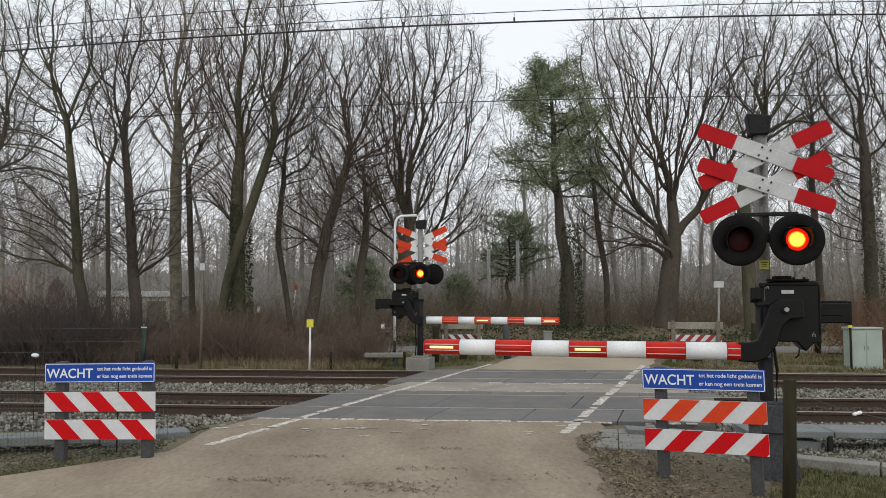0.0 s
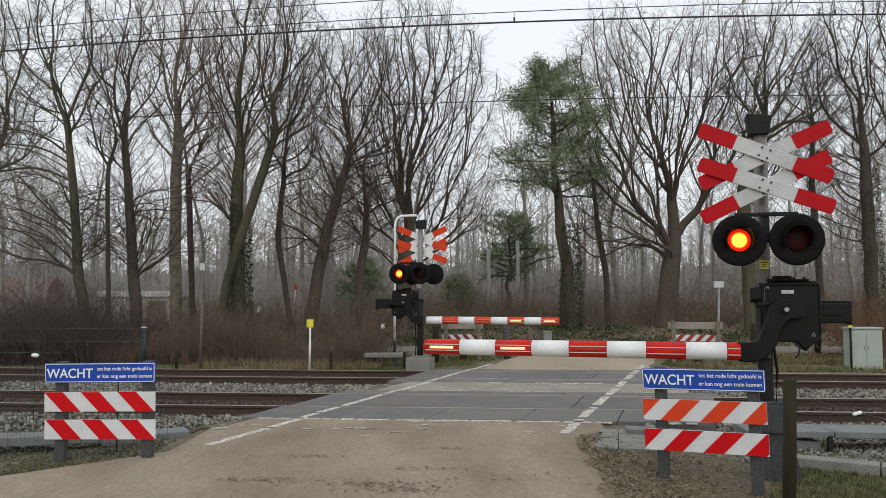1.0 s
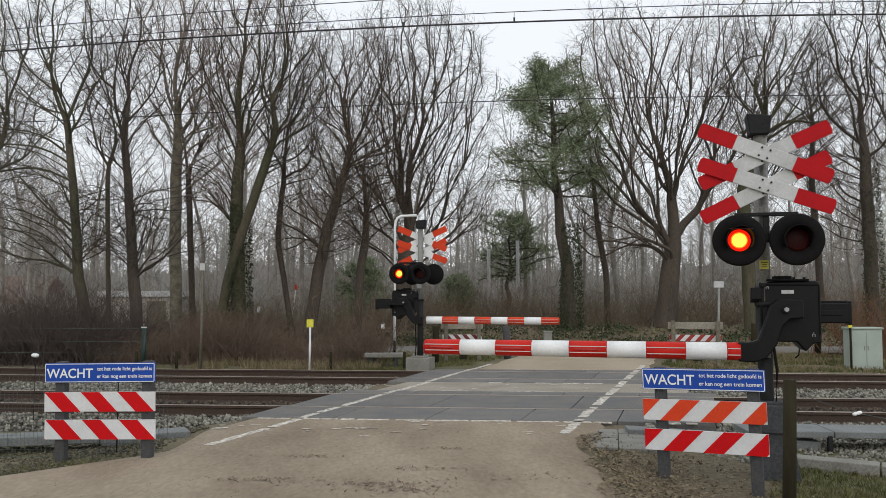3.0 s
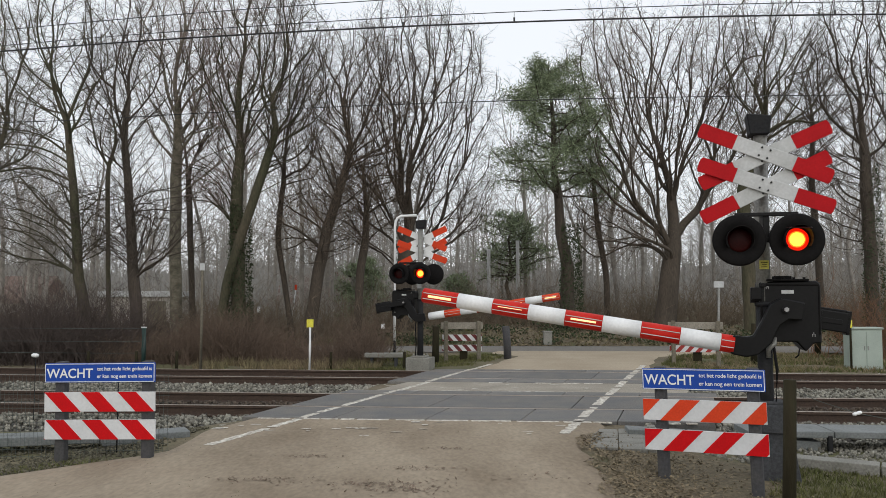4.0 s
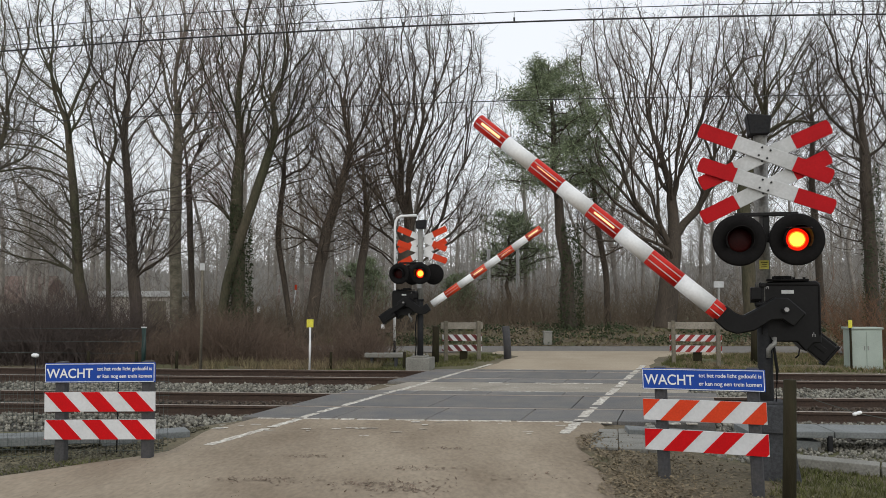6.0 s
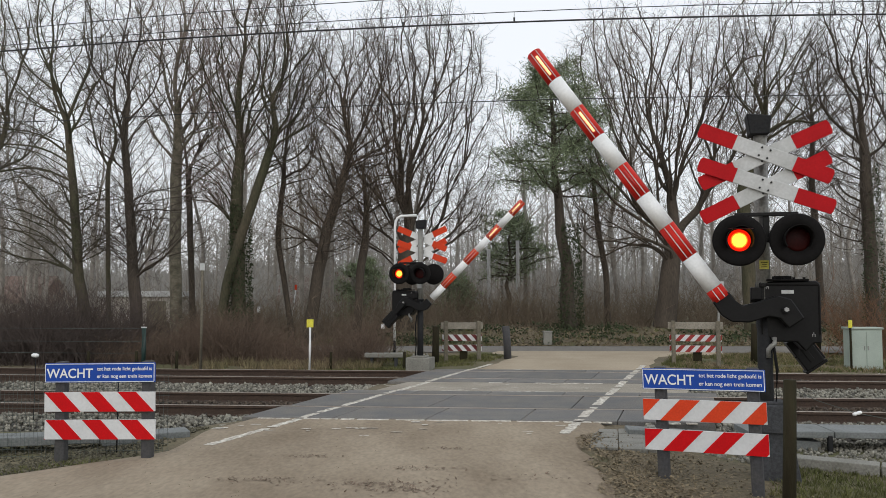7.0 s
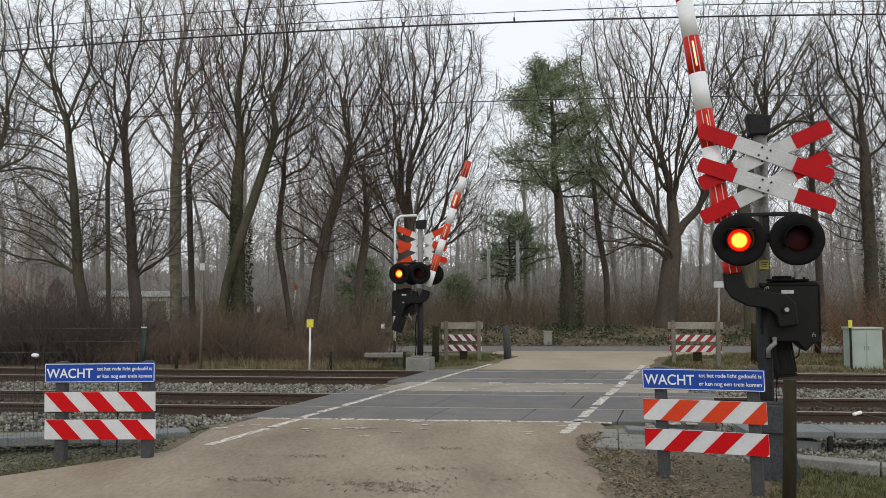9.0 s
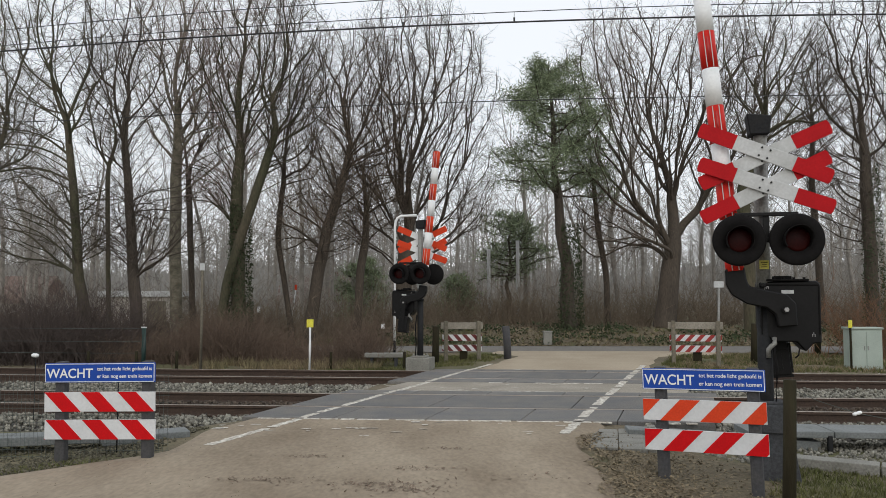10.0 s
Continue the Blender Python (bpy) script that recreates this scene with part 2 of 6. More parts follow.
RAILS = (11.30, 12.80, 15.38, 16.88)
TRACK_TURN = math.degrees(math.atan(-0.08))


def bank(x, y):
    """The wood floor rises behind the lane, east of the hedge."""
    return 0.5 * min(max(y - 25.8, 0.0) / 3.2, 1.0) * min(max((x + 5.0) / 4.0, 0.0), 1.0)


def ground_height(x, y):
    """The ground falls a little beside the road, dips under the ballast and is level beyond."""
    side = max(road_x(y, -0.9) - x, x - road_x(y, 4.6), 0.0)
    drop = -0.05 - 0.12 * min(side / 1.0, 1.0) * (1.0 if y < 19.5 else 0.6)
    if y > 23.2:
        drop = -0.05 + bank(x, y)
    if 9.9 < y + 0.08 * x < 18.2:
        drop = min(drop, -0.05 - 0.30 * min(side / 0.6, 1.0))
    return drop + 0.03 * noise.noise((x * 0.7, y * 0.7, 0.3)) * min(side + 0.1, 1.0)


def build_ground():
    xs = np.concatenate([np.linspace(-600, -30, 20), np.linspace(-28, 28, 141), np.linspace(30, 600, 20)])
    ys = np.concatenate([np.linspace(-300, -4, 12), np.linspace(-3, 32, 141), np.linspace(34, 60, 14), np.linspace(75, 900, 14)])
    verts = [(x, y, ground_height(x, y) if -30 < x < 30 and -4 < y < 60 else -0.05 + bank(x, y)) for y in ys for x in xs]
    w = len(xs)
    i, j = np.meshgrid(np.arange(len(ys) - 1), np.arange(w - 1), indexing="ij")
    a = (i * w + j).ravel()
    ob = new("ground", raw_mesh("ground", verts, np.stack([a, a + 1, a + w + 1, a + w], 1), GROUND, smooth=True))
    tagged(ob, "brown earth with thin grass and leaf litter", "ground", kind="structure")


def ground_material():
    """Bare brown soil, moss and worn grass in patches."""
    m = material("ground_soil", (0.155, 0.126, 0.08), 0.95, second=(0.098, 0.08, 0.048), scale=0.9, amount=0.8, fine=22, fine_amount=0.35, bump=0.7, bump_scale=28)
    n, l = m.node_tree.nodes, m.node_tree.links
    b = n["Principled BSDF"]
    src = b.inputs["Base Color"].links[0].from_socket
    co = n.new("ShaderNodeTexCoord")
    no = n.new("ShaderNodeTexNoise")
    no.inputs["Scale"].default_value, no.inputs["Detail"].default_value = 0.35, 5
    l.new(co.outputs["Object"], no.inputs[0])
    mr = n.new("ShaderNodeMapRange")
    mr.inputs[1].default_value, mr.inputs[2].default_value, mr.inputs[4].default_value = 0.48, 0.6, 0.75
    l.new(no.outputs[0], mr.inputs[0])
    mx = n.new("ShaderNodeMix")
    mx.data_type = "RGBA"
    mx.inputs[7].default_value = (0.09, 0.095, 0.036, 1)
    l.new(mr.outputs[0], mx.inputs[0])
    l.new(src, mx.inputs[6])
    l.new(mx.outputs[2], b.inputs["Base Color"])
    return m


GROUND = ground_material()
build_ground()


def strip(name, edge_a, edge_b, ys, z, thick, mat, label, category, wobble=0.0, kind="structure", across=12):
    """A slab of road between two edges x(y)."""
    verts, faces = [], []
    w = across + 1
    for y in ys:
        a, b = edge_a(y), edge_b(y)
        a += wobble * noise.noise((y * 0.9, 1.7, 0))
        b += wobble * noise.noise((y * 0.9, 7.1, 0))
        for k in range(w):
            x = a + (b - a) * k / across
            edge = 0.0 if 0 < k < across else -thick
            h = z(x, y) if callable(z) else z
            verts.append((x, y, h + edge + 0.003 * noise.noise((x * 1.1, y * 1.1, 4.0)) * (1 if callable(z) else 0)))
    for i in range(len(ys) - 1):
        for k in range(across):
            a = i * w + k
            faces.append((a, a + 1, a + w + 1, a + w))
    ob = new(name, raw_mesh(name, verts, faces, mat, smooth=True))
    return tagged(ob, label, category, kind=kind)


def road_west(y):
    """The near road's western edge, flaring out towards the eye."""
    return max(road_x(y, -0.75), -2.95) - max(0.0, 8.1 - y) * 1.05


def road_east(y):
    return road_x(y, 4.12) + max(0.0, 8.6 - y) * 0.30 + 0.10 * noise.noise((y * 2.3, 4.0, 0))


# near approach, strip between the tracks, far approach, crossing road
strip("road_near", road_west, road_east, np.linspace(-6, 11.0, 80),
      lambda x, y: -0.012, 0.10, DIRT_ROAD, "dusty brown worn road surface with muddy edges", "road", 0.10, across=30)
strip("road_between_tracks", lambda y: road_x(y, -0.8), lambda y: road_x(y, 4.9), np.linspace(12.9, 15.6, 12), -0.012, 0.1, PALE_ROAD, "worn asphalt between the two tracks", "road")
strip("road_far", lambda y: road_x(y, -0.3) - max(0, y - 21.8) * 0.9, lambda y: road_x(y, 4.0) + max(0, y - 21.5) * 1.1, np.linspace(16.8, 23.6, 40), lambda x, y: -0.012, 0.1, SAND_ROAD,
      "sandy road beyond the crossing", "road", 0.2)


def cross_road():
    verts, faces = [], []
    xs = np.linspace(-70, 70, 60)
    for x in xs:
        for y, z in ((23.35, -0.05), (23.4, 0.0), (24.5, 0.01), (25.6, 0.0), (25.7, -0.05)):
            verts.append((x, y - 0.02 * x, z))
    for i in range(len(xs) - 1):
        for k in range(4):
            a = i * 5 + k
            faces.append((a, a + 5, a + 6, a + 1))
    ob = new("road_crosswise", raw_mesh("road_crosswise", verts, faces, ASPHALT))
    tagged(ob, "grey asphalt lane running along the wood", "road", kind="structure")


cross_road()


# ---- tracks ----
def rail_thing(offset):
    """A flat-bottom rail with a polished head."""
    ob = thing("rail", pose(0, offset, 0, 0, 0, TRACK_TURN))
    bm = bmesh.new()
    outline = [(-0.07, -0.16), (0.07, -0.16), (0.07, -0.148), (0.012, -0.125), (0.010, -0.045), (0.036, -0.035), (0.036, -0.004), (-0.036, -0.004), (-0.036, -0.035), (-0.010, -0.045), (-0.012, -0.125), (-0.07, -0.148)]
    prism(bm, outline, 120.0, Matrix.Rotation(math.pi / 2, 4, "Z"))
    part("rail_body", bm, RUST, ob)
    bm = bmesh.new()
    box(bm, 0, 0, -0.003, 120.0, 0.062, 0.010, 0.003)
    part("rail_head", bm, RAIL_TOP, ob, "shiny worn running surface")
    tagged(ob, "rusty steel rail with a polished head", "rail", "rails of the double track")


for c in RAILS:
    rail_thing(c)


def sleepers():
    bm = bmesh.new()
    prism(bm, [(-0.15, 0), (0.15, 0), (0.11, 0.15), (-0.11, 0.15)], 2.5)
    me = mesh_of(bm, SLEEPER, "sleeper")
    for mid in (12.05, 16.13):
        for i in range(-32, 33):
            x = i * 0.6
            y = track_y(x, mid)
            if road_x(y, -0.9) < x < road_x(y, 5.2):
                continue
            ob = new("sleeper", me)
            ob.matrix_basis = pose(x, y, -0.315, 0, 0, TRACK_TURN)
            tagged(ob, "brown-stained concrete sleeper sunk in ballast", "sleeper", "sleepers of the double track")


sleepers()


def scatter_stones(name, spots, size, mat, label, category, seed=3):
    """Small broken stones: eight-cornered lumps, each turned its own way."""
    rng = np.random.default_rng(seed)
    n = len(spots)
    base = np.array([(-1, -1, -0.7), (1, -1, -0.6), (1, 1, -0.8), (-1, 1, -0.7), (-0.7, -0.8, 0.7), (0.8, -0.6, 0.8), (0.7, 0.7, 0.6), (-0.8, 0.6, 0.8)], float)
    quads = np.array([(0, 3, 2, 1), (4, 5, 6, 7), (0, 1, 5, 4), (1, 2, 6, 5), (2, 3, 7, 6), (3, 0, 4, 7)])
    shape = base[None] * rng.uniform(0.55, 1.15, (n, 8, 1)) * rng.uniform(0.6, 1.2, (n, 1, 3))
    q = rng.normal(size=(n, 4))
    q /= np.linalg.norm(q, axis=1, keepdims=True)
    w, x, y, z = q.T
    rot = np.stack([np.stack([1 - 2 * (y * y + z * z), 2 * (x * y - w * z), 2 * (x * z + w * y)], -1),
                    np.stack([2 * (x * y + w * z), 1 - 2 * (x * x + z * z), 2 * (y * z - w * x)], -1),
                    np.stack([2 * (x * z - w * y), 2 * (y * z + w * x), 1 - 2 * (x * x + y * y)], -1)], 1)
    s = (size * rng.uniform(0.6, 1.3, n))[:, None, None]
    verts = np.einsum("nij,nkj->nki", rot, shape) * s + np.asarray(spots)[:, None, :]
    faces = quads[None] + (np.arange(n) * 8)[:, None, None]
    ob = new(name, raw_mesh(name, verts.reshape(-1, 3), faces.reshape(-1, 4), mat))
    return tagged(ob, label, category, kind="stuff")


def bed_height(v):
    """Ballast level across the tracks; v runs across from 9.4 to 19."""
    if v < 10.35:
        return -0.40 + (v - 9.4) / 0.95 * 0.26
    if v < 17.9:
        d = min(abs(v - c) for c in RAILS)
        return -0.14 if d > 0.25 else -0.165
    return -0.14 - (v - 17.9) * 0.25


def ballast():
    verts, faces = [], []
    vs = np.linspace(9.4, 18.9, 60)
    xs = np.linspace(-60, 60, 240)
    for x in xs:
        for v in vs:
            verts.append((x, track_y(x, v), bed_height(v) - 0.02 + 0.02 * noise.noise((x * 3, v * 3, 2))))
    w = len(vs)
    for i in range(len(xs) - 1):
        for k in range(w - 1):
            x, v = (xs[i] + xs[i + 1]) / 2, vs[k]
            y = track_y(x, v)
            if road_x(y, -0.55) < x < road_x(y, 4.6):
                continue
            a = i * w + k
            faces.append((a, a + w, a + w + 1, a + 1))
    ob = new("ballast_bed", raw_mesh("ballast_bed", verts, faces, BALLAST_BED, smooth=True))
    tagged(ob, "grey-brown crushed stone bed under the tracks", "ballast", kind="structure")
    rng = np.random.default_rng(5)
    spots = []
    while len(spots) < 26000:
        x, v = rng.uniform(-12, 12), rng.uniform(9.45, 18.0)
        if v > 13.2 and rng.random() < 0.25:
            continue
        y = track_y(x, v)
        if road_x(y, -0.85) < x < road_x(y, 4.85) or min(abs(v - c) for c in RAILS) < 0.07:
            continue
        if abs(x) > 0.62 * y + 0.5:
            continue
        spots.append((x, y, bed_height(v) + rng.uniform(-0.015, 0.03)))
    inside = [s for s in spots if RAILS[0] - 0.1 < s[1] + 0.08 * s[0] < RAILS[1] + 0.1 or RAILS[2] - 0.1 < s[1] + 0.08 * s[0] < RAILS[3] + 0.1]
    kept = set(inside)
    outside = [s for s in spots if s not in kept]
    scatter_stones("ballast_stones", outside, 0.028, STONE, "loose grey and brown ballast stones", "ballast")
    scatter_stones("stained_ballast", inside, 0.026, RUST_STONE, "rust-stained ballast between the rails", "ballast", 4)


ballast()


DECK_ROWS = [(10.24, 11.245), (11.36, 12.74), (12.86, 13.32), (14.78, 15.325), (15.44, 16.82), (16.94, 17.36)]


def paint_height(x, y):
    """Paint is a few millimetres thick, on the panels as on the road."""
    v = y + 0.08 * x
    return 0.003 if any(a <= v <= b for a, b in DECK_ROWS) else -0.0065


def crossing_panels():
    """Rubber panels outside and between the rails, laid in rows; each is a piece of the crossing deck."""
    deck = new("crossing_deck")
    tagged(deck, "dark grey rubber panels of the level crossing", "crossing deck", kind="structure")
    rows = DECK_ROWS
    for r, (v0, v1) in enumerate(rows):
        width = 1.8 if r in (1, 4) else 1.2
        mid = (v0 + v1) / 2
        lo, hi = road_x(mid, -0.72), road_x(mid, 5.3 if r < 3 else 4.7)
        count = max(1, round((hi - lo) / width))
        for i in range(count):
            a, b = lo + (hi - lo) * i / count, lo + (hi - lo) * (i + 1) / count
            bm = bmesh.new()
            sk = 0.30
            pts = [(a + sk * (v0 - mid), v0), (b + sk * (v0 - mid) - 0.012, v0), (b + sk * (v1 - mid) - 0.012, v1), (a + sk * (v1 - mid), v1)]
            pts = [(x, track_y(x, v)) for x, v in pts]
            top = [bm.verts.new((x, y, 0.0)) for x, y in pts]
            low = [bm.verts.new((x, y, -0.12)) for x, y in pts]
            bm.faces.new(top)
            bm.faces.new(low[::-1])
            for k in range(4):
                bm.faces.new((low[k], low[(k + 1) % 4], top[(k + 1) % 4], top[k]))
            bmesh.ops.bevel(bm, geom=[e for e in bm.edges if all(abs(v.co.z) < 1e-6 for v in e.verts)], offset=0.008, segments=1, affect="EDGES")
            part("panel", bm, RUBBER, deck)


def edge_line(name, lateral, y0, y1, pieces, rng, width=0.11):
    """White paint in separate dashes, thin and worn."""
    ob = new(name)
    tagged(ob, "worn white road edge line", "road marking", kind="structure")
    for i in range(pieces):
        a = y0 + (y1 - y0) * i / pieces
        b = a + (y1 - y0) / pieces * (rng.uniform(0.9, 0.985) if lateral == 0 else rng.uniform(0.78, 0.88))
        bm = bmesh.new()
        ys = np.linspace(a, b, 25)
        left = [(road_x(y, lateral) + rng.uniform(-0.018, 0.018), y) for y in ys]
        right = [(road_x(y, lateral + width) + rng.uniform(-0.012, 0.012), y) for y in ys]
        top = [[bm.verts.new((x, y, paint_height(x, y))) for x, y in row] for row in (left, right)]
        low = [[bm.verts.new((x, y, paint_height(x, y) - 0.006)) for x, y in row] for row in (left, right)]
        for k in range(len(ys) - 1):
            bm.faces.new((top[0][k], top[1][k], top[1][k + 1], top[0][k + 1]))
            for row in (0, 1):
                bm.faces.new((low[row][k], top[row][k], top[row][k + 1], low[row][k + 1]))
        bmesh.ops.recalc_face_normals(bm, faces=bm.faces[:])
        part("dash", bm, WHITE_LINE, ob)


crossing_panels()
_rng = random.Random(4)
edge_line("edge_line_west", 0.0, 8.5, 18.9, 9, _rng, 0.105)
edge_line("edge_line_east", 3.62, 9.2, 18.6, 8, _rng, 0.125)


# ---- crossing signals with barrier ----
BOOM_TURN = 165.6
BAND = 0.3725
TIP = 3.51


def blade(parent, y, z, tilt, red, white, half=0.635, width=0.14):
    """One arm of the double cross: a white middle with red pointed ends."""
    turn = Matrix.Translation((0, y, z)) @ Matrix.Rotation(radians(tilt), 4, "Y")
    w = width / 2
    mid = half - 0.35
    bm = bmesh.new()
    prism(bm, [(-mid, -w), (mid, -w), (mid, w), (-mid, w)], 0.018, turn, bevel=0.003)
    for bx in (-0.04, 0.04):
        for bz in (-0.04, 0.04):
            c = turn @ Vector((bx, 0, bz))
            tube(bm, c + Vector((0, -0.02, 0)), c + Vector((0, 0.02, 0)), 0.010, seg=6, mat=1)
    arm = part("cross_blade", bm, [white, DARK_STEEL], parent)
    for s in (-1, 1):
        bm = bmesh.new()
        prism(bm, [(s * mid, -w), (s * (half - 0.014), -w), (s * half, -w + 0.03), (s * half, w - 0.03), (s * (half - 0.014), w), (s * mid, w)], 0.02, turn)
        part("red_end", bm, red, arm, "red reflective end")


def signal_lamp(parent, x, y, z, turn):
    """A round black backing disc, hood, always-burning lamp and an added flap, hinged under the hood, that imitates the
    unlit lens.
    """
    at = pose(x, y, z, 0, 0, turn)
    bm = bmesh.new()
    lathe(bm, [(0.105, 0.04), (0.105, -0.012), (0.218, -0.012), (0.238, -0.002), (0.241, 0.012), (0.231, 0.025), (0.15, 0.045), (0.14, 0.08), (0.10, 0.095), (0.001, 0.1)], seg=40)
    lamp = part("signal_lamp", bm, MATT_BLACK, parent, "black round lamp disc", at)
    bm = bmesh.new()
    n = 24
    rows = []
    for k in range(n + 1):
        a = radians(-35) + radians(250) * k / n
        deep = 0.21 - 0.09 * (1 - max(0.0, math.sin(a)))
        rows.append([bm.verts.new((r * math.cos(a), yy, r * math.sin(a))) for r, yy in ((0.121, -0.005), (0.124, -deep), (0.116, -deep), (0.113, -0.005))])
    for a, b in zip(rows, rows[1:]):
        for k in range(3):
            bm.faces.new((a[k], b[k], b[k + 1], a[k + 1]))
    bmesh.ops.recalc_face_normals(bm, faces=bm.faces[:])
    part("hood", bm, MATT_BLACK, lamp)
    bm = bmesh.new()
    lathe(bm, [(0.001, 0.004), (0.03, 0.005), (0.064, 0.010)], seg=28, mat=1)
    lathe(bm, [(0.064, 0.010), (0.069, 0.0115), (0.075, 0.014)], seg=28, mat=2)
    lathe(bm, [(0.075, 0.014), (0.095, 0.024), (0.106, 0.036)], seg=28, mat=0)
    part("burning_lamp", bm, [LAMP_ON, LAMP_CORE, LAMP_RIM], lamp, "glowing orange-red signal light")
    # added flap: covers the burning lamp so that it looks switched off
    bm = bmesh.new()
    lathe(bm, [(0.001, -0.012), (0.05, -0.010), (0.09, -0.004), (0.111, 0.0), (0.111, 0.002), (0.001, 0.002)], Matrix.Translation((0, 0, -0.110)), seg=28)
    return part("blink_flap", bm, LENS_OFF, lamp, "dark red flap standing in for the unlit lens", pose(0, -0.0155, 0.110)), Matrix.Translation((0, -0.0155, 0.110))


def boom_part(parent, pivot, side):
    """The boom: cranked arm, banded tube, counterweight. Its x axis points to the tip, the pivot is its origin."""
    bm = bmesh.new()
    up = [(-0.16, 0.09), (0.05, 0.10), (0.14, 0.03), (0.20, -0.16), (0.25, -0.29), (0.32, -0.312), (0.43, -0.312)]
    low = [(0.43, -0.492), (0.28, -0.50), (0.18, -0.46), (0.08, -0.33), (0.03, -0.16), (-0.04, -0.09), (-0.16, -0.08)]
    prism(bm, up + low, 0.10, bevel=0.012)
    tube(bm, (0, -0.09 * -side, 0), (0, 0.09 * -side, 0), 0.035, seg=16)
    boom = part("boom", bm, BLACK, parent, "red and white banded barrier boom")
    bm = bmesh.new()
    tube(bm, (0, -0.115, 0), (0, 0.115, 0), 0.022, seg=6)
    part("pivot_bolt", bm, BOLT, boom)
    # the weight swings behind the drive of the near signal, before that of the far one
    wy = -0.545 if side > 0 else 0.0
    if side > 0:
        bm = bmesh.new()
        tube(bm, (0, 0.05, 0), (0, wy - 0.10, 0), 0.03, seg=14)
        part("axle", bm, BLACK, boom)
    for yy in (-0.10, 0.10):
        bm = bmesh.new()
        box(bm, -0.20, wy + yy, -0.01, 0.42, 0.025, 0.11, 0.006)
        part("weight_arm", bm, BLACK, boom)
    bm = bmesh.new()
    box(bm, -0.49, wy, -0.04, 0.34, 0.20, 0.20, 0.012)
    box(bm, -0.49, wy, 0.07, 0.30, 0.16, 0.025, 0.006)
    box(bm, -0.665, wy, -0.04, 0.03, 0.18, 0.235, 0.006)
    box(bm, -0.47, wy + (0.102 if side > 0 else -0.102), -0.04, 0.26, 0.012, 0.05, 0.004)
    part("counterweight", bm, BLACK, boom, "black counterweight")
    # bands from the tip to the root
    edge = TIP
    for i in range(9 if side > 0 else 8):
        lo = edge - (BAND if i < 8 else 0.125)
        r0, r1 = 0.086 - 0.0022 * lo, 0.086 - 0.0022 * edge
        red = i % 2 == 0
        bm = bmesh.new()
        tube(bm, (lo + 0.001, 0, -0.40), (edge, 0, -0.40), r0, r1, seg=20)
        if i == 0:
            tube(bm, (edge - 0.002, 0, -0.40), (edge + 0.012, 0, -0.40), r1 * 1.02, r1 * 0.9, seg=20)
        band = part("red_band" if red else "white_band", bm, (BOOM_RED if side > 0 else FADED_RED) if red else WHITE, boom)
        if red:
            bm = bmesh.new()
            for dz in (-0.030, 0.030):
                box(bm, (lo + edge) / 2, side * (math.sqrt(r1 * r1 - dz * dz) + 0.002), -0.40 + dz, edge - lo - 0.012, 0.008, 0.008)
            part("lamp_rail", bm, GREY_WHITE, boom)
        edge = lo
    rollers = []
    for i in (0, 2, 4):
        mid = TIP - BAND * (i + 0.5)
        bm = bmesh.new()
        tube(bm, (-0.125, 0, 0), (0.125, 0, 0), 0.013, seg=12)
        for f in bm.faces:
            f.material_index = 1 if f.normal.y * side > 0.05 else 0
        where = Matrix.Translation((mid, side * 0.075, -0.40))
        rollers.append((part("boom_lamp", bm, [STRIP_OFF, STRIP_ON], boom, "slim boom lamp", where), where))
    return boom, rollers


BOOM_RED = material("boom_red", (0.56, 0.018, 0.010), 0.5, second=(0.46, 0.016, 0.010), scale=5, fine=50, fine_amount=0.08, gloss=0.2)


